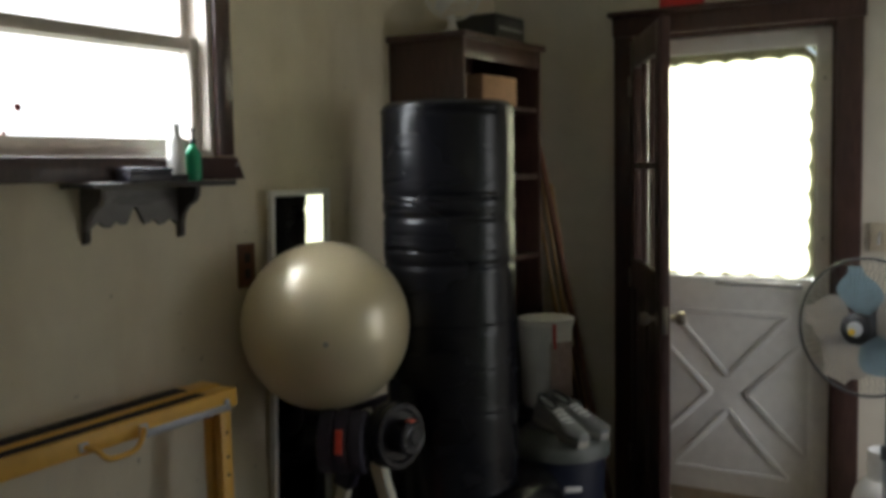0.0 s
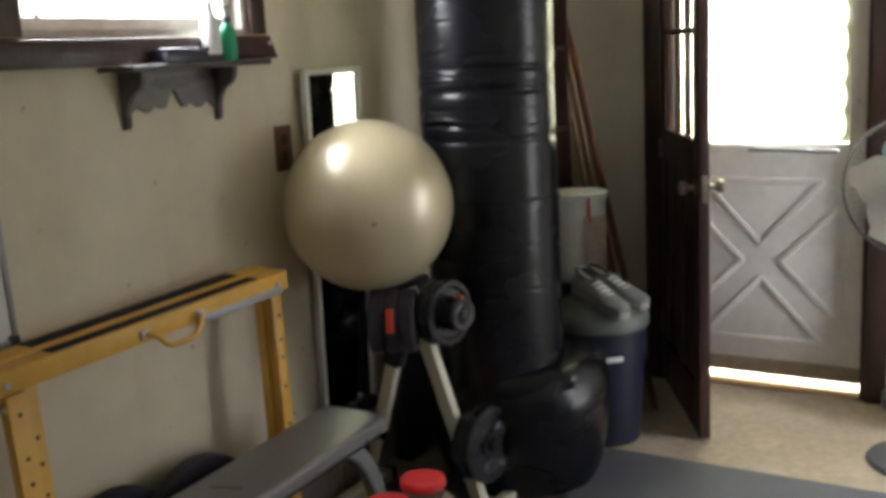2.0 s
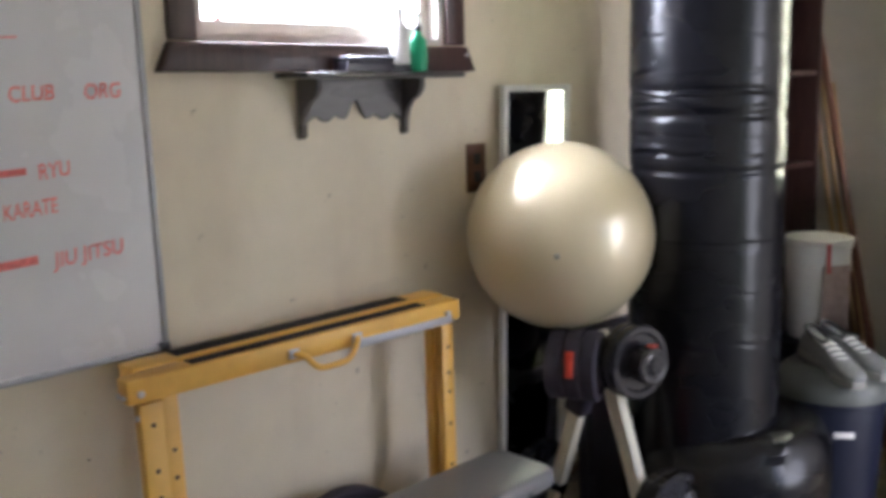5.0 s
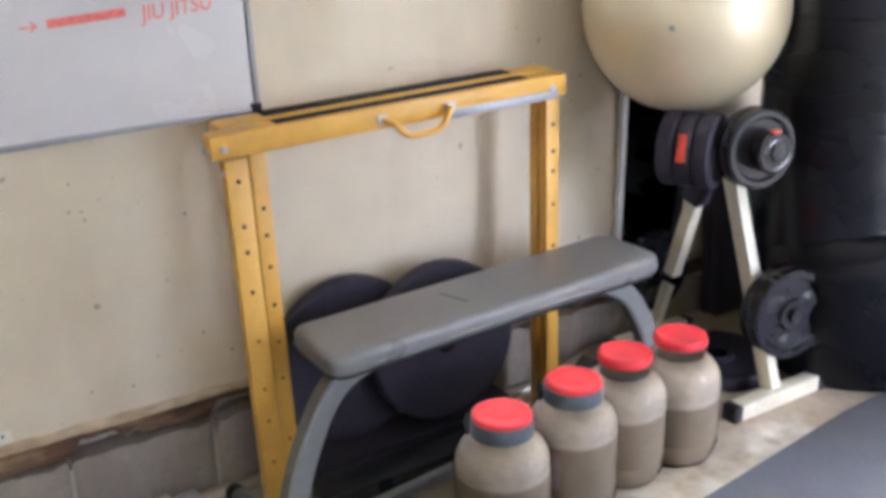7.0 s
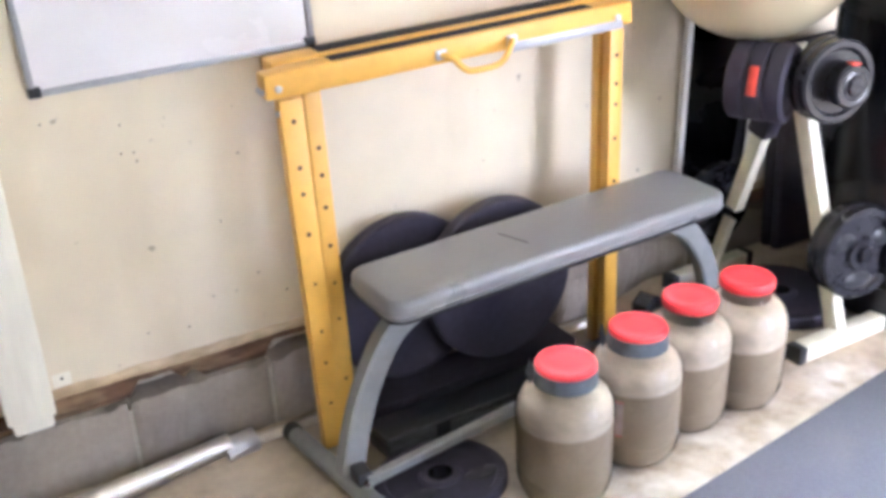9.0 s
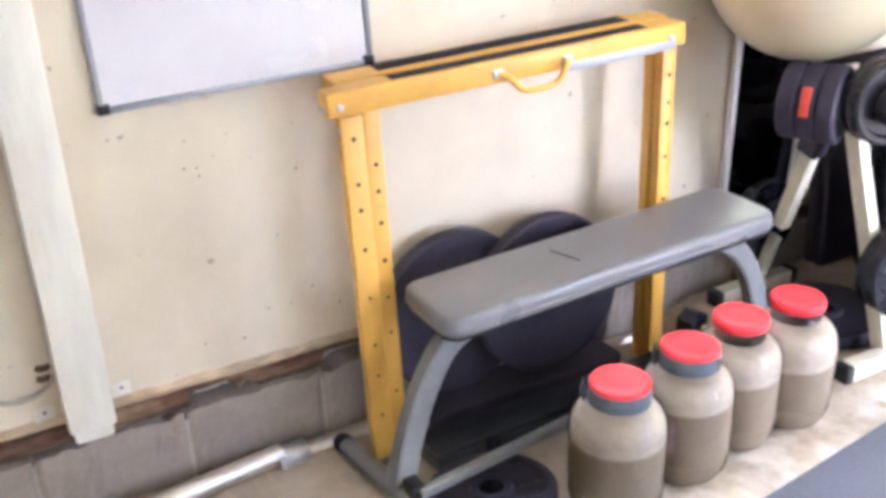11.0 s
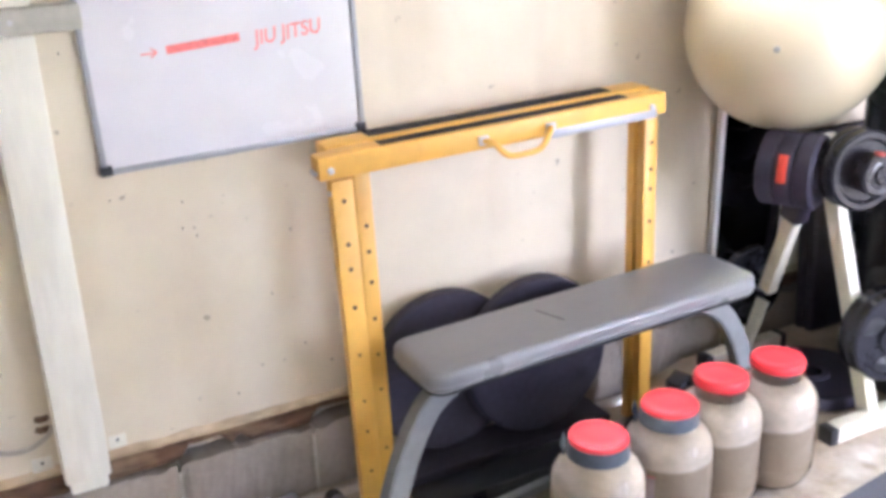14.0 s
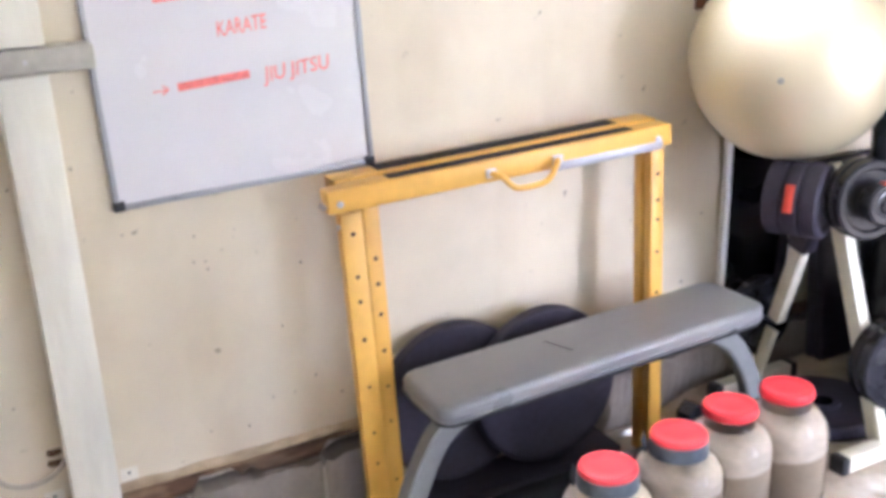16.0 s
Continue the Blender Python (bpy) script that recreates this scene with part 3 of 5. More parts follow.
part("lid", box(-0.047, 0.047, -0.087, 0.087, 0.0325, 0.044, 0.003), TINPAINT, tin)
b = thing("white_bottle", "tall white plastic bottle on the wall shelf", "bottle", (0.062, 2.43, 1.617))
part("body", lathe([(0, 0), (0.028, 0), (0.03, 0.01), (0.03, 0.12), (0.014, 0.15), (0.012, 0.16), (0, 0.16)], 20), WHITEPLASTIC, b)
part("cap", lathe([(0, 0.16), (0.014, 0.16), (0.013, 0.185), (0, 0.187)], 16), WHITEPLASTIC, b)
b = thing("green_pump_bottle", "green soap bottle with a dark pump cap", "bottle", (0.075, 2.49, 1.617))
part("body", lathe([(0, 0), (0.026, 0), (0.028, 0.008), (0.027, 0.09), (0.012, 0.11), (0.011, 0.118), (0, 0.118)], 20), GREENLIQUID, b)
part("pump", lathe([(0, 0.118), (0.012, 0.118), (0.012, 0.135), (0.005, 0.138), (0.005, 0.16), (0.011, 0.161), (0.01, 0.17), (0, 0.17)], 14), BLACKPLASTIC, b, "dark pump")
b = thing("pill_box", "small black box beside the bottles", "box", (0.09, 2.40, 1.617))
part("body", box(-0.02, 0.02, -0.035, 0.035, 0, 0.022, 0.003), BLACKPLASTIC, b)

# ---- outlet plate, mirror ----
plate = thing("outlet_cover", "brown wooden wall outlet cover plate", "outlet", kind="")
part("plate", box(0.001, 0.010, 2.755, 2.84, 1.23, 1.388, 0.003), OUTLETBROWN, plate)
for z in (1.28, 1.338):
    part("socket", box(0.0105, 0.013, 2.782, 2.813, z - 0.018, z + 0.018, 0.001), BLACKPLASTIC, plate)
mir = thing("wall_mirror", "tall narrow wall mirror in a white frame", "mirror")
part("glass", box(0.004, 0.016, 2.915, 3.21, 0.262, 1.553), MIRROR, mir, smooth=False)
for a, b, c, d in ((2.893, 2.915, 0.24, 1.575), (3.21, 3.235, 0.24, 1.575)):
    part("frame_side", box(0.002, 0.026, a, b, c, d, 0.003), WHITEPLASTIC, mir)
for a, b in ((0.24, 0.262), (1.553, 1.575)):
    part("frame_rail", box(0.002, 0.025, 2.915, 3.21, a, b, 0.003), WHITEPLASTIC, mir)

mir.matrix_world = pose(0.003, -0.012, 0.24, 0, 1.3, 0) @ pose(0, 0, -0.24)

# ---- whiteboard ----
WY0, WY1, WZ0, WZ1 = 0.985, 1.66, 0.922, 1.86
wb = thing("whiteboard", "white dry-erase board with red marker writing", "whiteboard")
part("panel", box(0.004, 0.013, WY0 + 0.012, WY1 - 0.012, WZ0 + 0.012, WZ1 - 0.012), BOARD, wb, smooth=False)
for a, b in ((WZ0, WZ0 + 0.014), (WZ1 - 0.014, WZ1)):
    part("frame_rail", box(0.002, 0.021, WY0 + 0.02, WY1 - 0.02, a, b, 0.003), ALU, wb)
for a, b in ((WY0, WY0 + 0.014), (WY1 - 0.014, WY1)):
    part("frame_side", box(0.002, 0.021, a, b, WZ0 + 0.02, WZ1 - 0.02, 0.003), ALU, wb)
for y in (WY0, WY1 - 0.024):
    for z in (WZ0 - 0.001, WZ1 - 0.023):
        part("corner_cap", box(0.001, 0.024, y - 0.002, y + 0.026, z, z + 0.024, 0.004), BLACKPLASTIC, wb, "black corner cap")
BOARD_M = Matrix(((0, 0, 1, 0.0136), (1, 0, 0, 0), (0, 1, 0, 0), (0, 0, 0, 1)))


def marker_text(words, y, z, size, turn, width=1.0):
    """Handwriting on the board, starting at y, z."""
    cu = bpy.data.curves.new("words", "FONT")
    cu.body, cu.size, cu.extrude, cu.offset = words, size, 0.0002, 0.0006
    tmp = bpy.data.objects.new("words", cu)
    me = bpy.data.meshes.new_from_object(tmp)
    bpy.data.objects.remove(tmp)
    for v in me.vertices:
        v.co.y += 0.08 * size * noise.noise((v.co.x * 60 / size * 0.05, 3.0, 0))
        v.co.x += 0.14 * v.co.y
    me.materials.append(INK)
    ob = new("lettering", me)
    ob.matrix_world = BOARD_M @ pose(y, z, 0, 0, 0, turn) @ Matrix.Diagonal((width, 1, 1, 1))
    ob.parent = wb
    return ob


def marker_bar(y, z, length, h, turn):
    ob = part("lettering", box(0, length, 0, h, 0, 0.0004), INK, wb, smooth=False)
    ob.matrix_world = BOARD_M @ pose(y, z, 0, 0, 0, turn)


marker_text("JIU JITSU", 1.392, 1.178, 0.05, 4, 0.92)
marker_bar(1.178, 1.183, 0.178, 0.020, 3)
marker_bar(1.118, 1.188, 0.035, 0.004, 0)
marker_bar(1.141, 1.200, 0.018, 0.004, -38)
marker_bar(1.141, 1.178, 0.018, 0.004, 38)
marker_text("KARATE", 1.287, 1.300, 0.05, 3, 0.68)
marker_text("RYU", 1.375, 1.385, 0.05, 4, 0.8)
marker_bar(1.15, 1.392, 0.20, 0.016, 2)
marker_text("CLUB", 1.325, 1.563, 0.05, 1, 0.86)
marker_text("ORG", 1.50, 1.563, 0.05, 1, 0.86)
marker_bar(1.10, 1.574, 0.20, 0.016, 1)
marker_bar(1.06, 1.698, 0.30, 0.004, 1)

wb.matrix_world = pose(0, 1.655, 0.93) @ pose(0, 0, 0, 1.25) @ pose(0, -1.655, -0.93)

# ---- post against the wall ----
post = thing("wall_post", "chipped cream painted boxed post on the wall", "post")
part("casing", box(0.002, 0.085, 0.775, 0.885, 0.165, 1.255, 0.006), POSTPAINT, post)
part("casing", box(0.002, 0.085, 0.772, 0.888, 1.315, ZC - 0.002, 0.006), POSTPAINT, post)
part("strap", box(0.002, 0.094, 0.66, 0.985, 1.258, 1.312, 0.005), STRAPPAINT, post, "grey-cream cross strap")
part("foot_block", box(0.003, 0.07, 0.785, 0.878, 0.125, 0.164, 0.008), POSTPAINT, post)
part("screw", rod((0.086, 0.84, 1.285), (0.097, 0.84, 1.285), 0.006, n=8), STEEL, post)
for y, z, s in ((0.92, 0.212, 0.022), (0.735, 0.203, 0.024)):
    p = thing("patch_plate", "small pale metal patch plate with a screw", "patch")
    part("plate", box(0.001, 0.004, y - s, y + s, z - s, z + s * 0.6, 0.001), POSTPAINT, p)
    part("screw", rod((0.004, y, z), (0.007, y, z), 0.004, n=8), BLACKPLASTIC, p)
wire = thing("old_cable", "old grey-beige cable clipped in a loop low on the wall", "cable")
part("cord", tube(smooth_path([(0.004, 0.598, 0.492), (0.010, 0.594, 0.443), (0.010, 0.590, 0.405), (0.010, 0.598, 0.34), (0.010, 0.612, 0.298), (0.010, 0.638, 0.268), (0.010, 0.678, 0.253), (0.010, 0.720, 0.256), (0.010, 0.758, 0.276), (0.010, 0.773, 0.300)]), 0.0065, 8), CABLEGREY, wire)
for y, z in ((0.590, 0.408), (0.603, 0.312)):
    part("clip", box(0.002, 0.018, y - 0.010, y + 0.010, z - 0.006, z + 0.006, 0.002), RUSTDARK, wire, "dark rusty cable clip")
knob = thing("cable_outlet", "broken brown round cable outlet on the wall", "outlet")
part("rim", lathe([(0.012, 0.006), (0.014, 0.012), (0.032, 0.010), (0.036, 0.002)], 14), ROT, knob)
part("core", lathe([(0.0, 0.003), (0.013, 0.003), (0.0135, 0.001)], 12), RUSTDARK, knob, "dark hollow core")
knob.matrix_world = pose(0, 0.607, 0.505) @ Matrix(((0, 0, 1, 0), (0.95, 0, 0, 0), (0, 0.8, 0, 0), (0, 0, 0, 1)))
for y, z in ((0.752, 0.322), (0.750, 0.293)):
    e = thing("torn_plaster_chip", "brown bare chip in the wall paint beside the post", "chip")
    c = plate_shape([(-0.018, -0.003), (-0.006, -0.011), (0.012, -0.010), (0.020, -0.002), (0.016, 0.009), (-0.004, 0.008), (-0.013, 0.011)], 0.0015, Matrix(((0, 0, 1, 0.001), (1, 0, 0, y), (0, 1, 0, z), (0, 0, 0, 1))))
    part("flake", c, ROT, e)
    e.matrix_world = pose(0, 0, 0)
# old nails and screw holes in the wall
for y, z, r in ((0.70, 0.833, 0.007), (1.448, 0.35, 0.0035), (1.368, 0.517, 0.003), (1.521, 0.28, 0.004), (0.995, 0.843, 0.003), (0.936, 1.199, 0.003), (0.683, 0.462, 0.003), (1.165, 0.809, 0.003), (1.157, 0.741, 0.0035), (1.186, 0.738, 0.003), (1.19, 0.716, 0.0035), (1.435, 0.685, 0.004), (1.143, 0.265, 0.003), (1.247, 0.251, 0.004), (0.762, 0.996, 0.004)):
    e = thing("old_nail", "small dark old nail head in the wall", "nail", (0, 0, 0), "nails in the wall")
    part("nail_head", rod((0.0005, y, z), (0.003, y + 0.001, z), r * 0.8, r * 0.55, n=8), RUSTDARK, e)

# ---- conduit on the floor ----
pipe = thing("conduit_pipe", "galvanised metal conduit lying along the wall", "pipe")
part("tube", rod((0.238, 0.2, floor_z(0.238, 0) + 0.030), (0.102, 1.275, floor_z(0.10, 1) + 0.030), 0.028, n=24), GALV, pipe)
part("coupling", rod((0.104, 1.258, FZ - 0.060), (0.093, 1.350, FZ - 0.060), 0.038, n=24, bevel=0.004), STEEL, pipe, "shiny coupling")
part("thin_tube", rod((0.096, 1.33, FZ - 0.061), (0.085, 2.54, FZ - 0.061), 0.017, n=18), GALV, pipe)

# ---- folding work platform ----
wp = thing("work_platform", "yellow steel folding work platform with black grip strips", "work platform")
O = Vector((0.070, 1.463, 0.885))
eu = Vector((0.055, 1.0, 0.042)).normalized()
ev = Vector((1, -0.055, 0)).normalized()
ew = ev.cross(eu)
WM = Matrix((ev, eu, ew)).transposed().to_4x4()
WM.translation = O


def slab(name, v0, v1, u0, u1, w0, w1, m, r=0.004, parent=None, label=""):
    return part(name, box(v0, v1, u0, u1, w0, w1, r, turn=WM), m, parent or wp, label)


slab("front_rail", 0.062, 0.125, 0.0, 1.02, -0.03, 0.03, YELLOW, 0.006)
slab("rear_rail", -0.040, 0.050, 0.045, 1.02, -0.03, 0.034, YELLOW, 0.006)
slab("end_plate", 0.0, 0.12, 0.05, 0.16, -0.026, 0.0285, YELLOW, 0.003)
slab("end_plate", 0.0, 0.12, 0.90, 1.012, -0.026, 0.0285, YELLOW, 0.003)
slab("grip_strip", 0.068, 0.112, 0.17, 0.90, 0.0305, 0.033, GRIP, 0.0008, label="black grip strip")
slab("grip_strip", -0.030, 0.030, 0.17, 0.90, 0.0345, 0.037, GRIP, 0.0008, label="black grip strip")
slab("steel_edge", 0.122, 0.129, 0.63, 0.985, -0.036, -0.012, ALU, 0.001, label="bare zinc edge strip")
for u in (0.03, 0.97):
    part("bolt", rod(WM @ Vector((0.125, u, -0.005)), WM @ Vector((0.133, u, -0.005)), 0.009, n=12, bevel=0.002), STEEL, wp)
for v in (0.08, 0.105):
    part("bolt", rod(WM @ Vector((v, 0.0, -0.012)), WM @ Vector((v, -0.008, -0.012)), 0.007, n=10), STEEL, wp)
hp = [WM @ Vector(p) for p in ((0.129, 0.445, -0.004), (0.150, 0.465, -0.012), (0.156, 0.490, -0.040), (0.158, 0.515, -0.051), (0.158, 0.575, -0.051), (0.156, 0.605, -0.040), (0.150, 0.628, -0.012), (0.129, 0.645, -0.004))]
hd = part("handle", tube(smooth_path(hp, 5), 0.0085, 12), YELLOW, wp)
for u in (0.445, 0.645):
    part("bracket", box(0.124, 0.134, u - 0.014, u + 0.014, -0.016, 0.008, 0.002, turn=WM), STEEL, hd, "zinc handle bracket")


def leg(top, bottom, w, holes=()):
    l = part("leg", bar(top, bottom, w, 0.034, 0.004, up=(1, 0, 0.0)), YELLOW, wp)
    a, b = Vector(top), Vector(bottom)
    for f in holes:
        p = a.lerp(b, f) + Vector((0.0172, 0, 0.003))
        part("hole", rod(p - Vector((0.001, 0, 0)), p + Vector((0.0012, 0, 0)), 0.006 if f < 0.5 else 0.0042, n=10), RUSTDARK, l, "dark adjustment hole")
    return l


leg((0.163, 1.520, 0.848), (0.224, 1.523, floor_z(0.224, 1) + 0.004), 0.060, (0.06, 0.18, 0.25, 0.36, 0.5, 0.64, 0.735, 0.86))
leg((0.100, 1.600, 0.850), (0.150, 1.602, floor_z(0.15, 1) + 0.003), 0.046, (0.165, 0.24, 0.33, 0.44, 0.55, 0.66, 0.85))
leg((0.200, 2.452, 0.885), (0.225, 2.445, floor_z(0.225, 2.4) + 0.003), 0.046, (0.08, 0.16, 0.22, 0.32, 0.45, 0.6))
leg((0.158, 2.446, 0.885), (0.175, 2.440, floor_z(0.175, 2.4) + 0.003), 0.040, ())
part("bolt", rod((0.170, 1.498, 0.815), (0.170, 1.485, 0.815), 0.008, n=10, bevel=0.002), STEEL, wp)

# ---- flat weight bench ----
bench = thing("flat_bench", "grey padded flat weight bench with a grey steel frame", "bench")
BM = pose(0.352, 2.125, 0.400, 2.0, 0, 0)
rc = []
for sx, sy, a in ((1, 1, 0), (-1, 1, 90), (-1, -1, 180), (1, -1, 270)):
    for i in range(7):
        q = radians(a + 15 * i)
        rc.append((sx * 0.078 + 0.05 * math.cos(q), sy * 0.48 + 0.05 * math.sin(q)))
pad = plate_shape(rc, 0.058, Matrix.Translation((0, 0, -0.028)))
bmesh.ops.bevel(pad, geom=[e for e in pad.edges if abs(e.verts[0].co.z - e.verts[1].co.z) < 1e-6], offset=0.018, segments=4, affect="EDGES", profile=0.5)
pad.transform(BM)
pad_ob = part("seat_pad", pad, VINYL_GREY, bench, "grey vinyl pad")
t = plate_shape([(x * 0.93, y * 0.985) for x, y in rc], 0.006, Matrix.Translation((0, 0, -0.0345)))
t.transform(BM)
part("pad_board", t, BLACKPLASTIC, bench)
welt = [BM @ Vector((x * 1.004, y * 1.001, -0.008)) for x, y in rc]
part("piping", tube(welt + welt[:1], 0.0028, 6), VINYL_GREY, bench, "thin sewn seam round the pad")
side = Vector((1, 0, 0))
part("front_leg", tube(smooth_path([(0.36, 1.80, 0.335), (0.36, 1.715, 0.322), (0.365, 1.635, 0.270), (0.385, 1.562, 0.17), (0.408, 1.508, 0.06), (0.430, 1.474, FZ - 0.006)]), 0.02, square=(0.060, 0.052, side)), BENCHGREY, bench)
part("rear_leg", tube(smooth_path([(0.36, 2.42, 0.362), (0.36, 2.53, 0.350), (0.36, 2.62, 0.295), (0.365, 2.685, 0.19), (0.37, 2.72, 0.07), (0.37, 2.735, FZ + 0.045)]), 0.02, square=(0.058, 0.046, side)), BENCHGREY, bench)
for a, b in (((0.135, 1.440, floor_z(0.135, 1) + 0.025), (0.592, 1.478, floor_z(0.592, 1) + 0.025)), ((0.22, 2.765, FZ + 0.026), (0.56, 2.765, FZ + 0.026))):
    f = part("foot_bar", rod(a, b, 0.024, n=18), BENCHGREY, bench)
    for p, q in ((a, b), (b, a)):
        d = (Vector(q) - Vector(p)).normalized()
        part("end_cap", rod(Vector(p) - d * 0.006, Vector(p) + d * 0.03, 0.0255, n=18, bevel=0.004), BLACKPLASTIC if p == a else BENCHGREY, f)
part("stretcher", bar((0.515, 1.482, FZ + 0.024), (0.385, 2.76, FZ + 0.045), 0.026, 0.026), BENCHGREY, bench)
part("hinge_bracket", box(0.462, 0.515, 1.462, 1.50, FZ - 0.018, FZ + 0.044, 0.004), BLACKPLASTIC, bench)
part("bolt", rod((0.515, 1.482, FZ + 0.018), (0.525, 1.482, FZ + 0.018), 0.008, n=8), RUSTDARK, bench)
part("scuff", bar((0.300, 2.005, 0.4268), (0.395, 2.035, 0.4278), 0.004, 0.0012, 0.0003), RUBBER, bench, "thin dark scuff line across the pad")


# ---- weight plates ----
def disc_plate(name, label, r, w, m, hub=0.045, lip=0.012, holes=0):
    """A weight plate whose axis is its own z."""
    p = thing(name, label, "weight plate", group="weight plates")
    pr = [(0.026, -w / 2), (hub, -w / 2), (hub + 0.006, -w / 2 + lip), (r - 0.03, -w / 2 + lip), (r - 0.022, -w / 2), (r - 0.006, -w / 2), (r, -w / 2 + 0.006)]
    pr = pr + [(a, -b) for a, b in pr[::-1]] + [(0.026, -w / 2)]
    part("disc", lathe(pr, 48), m, p)
    part("bushing", lathe([(0.0255, -w / 2 - 0.002), (0.032, -w / 2 - 0.002), (0.032, w / 2 + 0.002), (0.0255, w / 2 + 0.002), (0.0255, -w / 2 - 0.002)], 24), IRON, p)
    for i in range(holes):
        a = 2 * math.pi * i / holes + 0.5
        rr = r * 0.62
        for s in (-1, 1):
            part("grip_slot", lathe([(0, 0), (0.022, 0), (0.028, 0.004), (0.024, 0.008), (0, 0.008)], 16, m=Matrix.Translation((rr * math.cos(a), rr * math.sin(a), s * (w / 2 - lip - 0.003))) @ Matrix.Diagonal((1.7, 1, s, 1)).to_4x4()), BLACKPLASTIC, p)
    return p


def axis_pose(p, d):
    m = Vector(d).normalized().to_track_quat("Z", "Y").to_matrix().to_4x4()
    m.translation = p
    return m


bp = disc_plate("bumper_plate", "black rubber bumper plate leaning on the wall", 0.240, 0.05, RUBBER, 0.06, 0.004)
bp.matrix_world = axis_pose((0.084, 1.835, 0.200), (1, 0, 0.06))
copy_thing(bp, axis_pose((0.140, 2.108, 0.203), (1, 0, 0.06)))
# beam given a black material to match the dark under the bench
beam = thing("rubber_block", "beam under the leaning plates, coloured black for the shade under the bench", "block", (0.135, 1.98, floor_z(0.135, 2)))
part("beam", box(-0.065, 0.075, -0.33, 0.36, 0.001, 0.054, 0.004), RUBBER, beam)
fp = disc_plate("floor_plate", "black iron plate lying flat under the bench", 0.165, 0.032, RUBBER, 0.05, 0.009, holes=3)
fp.matrix_world = axis_pose((0.556, 1.660, floor_z(0.556, 1.6) + 0.018), (-0.10, 0, 1))
cs = thing("long_case", "long black plastic case lying under the bench", "case", pose(0.345, 2.06, floor_z(0.345, 2) + 0.009, 0, -7, 0))
part("body", box(-0.06, 0.06, -0.46, 0.46, 0, 0.045, 0.006), BLACKPLASTIC, cs)
part("lid", box(-0.063, 0.063, -0.463, 0.463, 0.0455, 0.068, 0.006), BLACKPLASTIC, cs)
for q in (-0.3, 0.3):
    part("latch", box(0.0605, 0.068, q - 0.02, q + 0.02, 0.025, 0.062, 0.002), IRON, cs)

# ---- plate tree ----
tree = thing("plate_tree", "cream white steel weight plate tree", "plate rack")
TY = 2.94
part("front_upright", bar((0.40, TY, 0.80), (0.662, TY, FZ + 0.03), 0.05, 0.04, 0.004, up=(0, 1, 0)), WHITEENAMEL, tree)
part("sleeve", bar((0.365, TY - 0.012, 0.67), (0.318, TY - 0.008, 0.515), 0.075, 0.06, 0.012, up=(0, 1, 0)), RUBBER, tree, "black rubber sleeve")
part("rear_upright", bar((0.40, TY - 0.01, 0.78), (0.235, TY - 0.002, 0.25), 0.046, 0.04, 0.004, up=(0, 1, 0)), WHITEENAMEL, tree)
part("rear_foot_tube", bar((0.245, TY - 0.003, 0.285), (0.155, TY, FZ + 0.04), 0.036, 0.03, 0.004, up=(0, 1, 0)), WHITEENAMEL, tree)
for x, a, b in ((0.678, 2.745, 3.135), (0.145, 2.76, 3.12)):
    f = part("foot_bar", bar((x, a + 0.02, FZ + 0.026), (x, b - 0.02, FZ + 0.026), 0.05, 0.05, 0.004), WHITEENAMEL, tree)
    for y in (a, b - 0.03):
        part("end_cap", box(x - 0.027, x + 0.027, y, y + 0.03, FZ + 0.0005, FZ + 0.0525, 0.005), BLACKPLASTIC, f, "black rubber end cap")
part("peg", rod((0.43, TY - 0.03, 0.735), (0.652, TY - 0.045, 0.741), 0.024, n=18), IRON, tree)
part("peg", rod((0.343, 2.761, 0.722), (0.50, 2.836, 0.722), 0.024, n=18), IRON, tree)
part("peg_arm", bar((0.415, TY, 0.715), (0.50, 2.840, 0.722), 0.035, 0.035, up=(0, 0, 1)), IRON, tree)
part("peg", rod((0.57, TY + 0.05, 0.235), (0.692, TY + 0.05, 0.245), 0.024, n=18), IRON, tree)
part("peg_arm", bar((0.59, TY - 0.01, 0.235), (0.59, TY + 0.08, 0.235), 0.04, 0.03, up=(1, 0, 0)), WHITEENAMEL, tree)
part("peg", rod((0.25, TY + 0.0, 0.235), (0.07, TY + 0.0, 0.24), 0.024, n=18), CHROME, tree)
sp = disc_plate("tree_plate", "small glossy black iron plate on the plate tree", 0.115, 0.035, IRON, 0.04, 0.01)
ax = (1, -0.18, 0.03)
sp.matrix_world = axis_pose((0.575, TY - 0.035, 0.737), ax)
copy_thing(sp, axis_pose((0.538, TY - 0.028, 0.736), ax))
hubp = disc_plate("tree_plate", "small black iron plate with a thick hub", 0.06, 0.05, IRON, 0.04, 0.004)
hubp.matrix_world = axis_pose((0.622, TY - 0.043, 0.739), ax)
hub_mark = part("mark", box(-0.012, 0.012, -0.003, 0.003, -0.012, 0.012, 0.001), REDMARK, hubp, "small red paint mark")
hub_mark.matrix_local = pose(0, 0.058, 0.012)
lp = disc_plate("tree_plate", "glossy black iron plate with grip holes", 0.137, 0.04, IRON, 0.045, 0.014, holes=3)
lp.matrix_world = axis_pose((0.660, TY + 0.055, 0.242), ax)
copy_thing(lp, axis_pose((0.620, TY + 0.062, 0.241), ax))
mp = disc_plate("tree_plate", "dull black rubber plate with a red mark", 0.108, 0.05, RUBBER, 0.04, 0.008)
AX = Vector((0.9, 0.43, 0)).normalized()
SC = Vector((0.425, 2.800, 0.722))
mp.matrix_world = axis_pose(SC, AX)
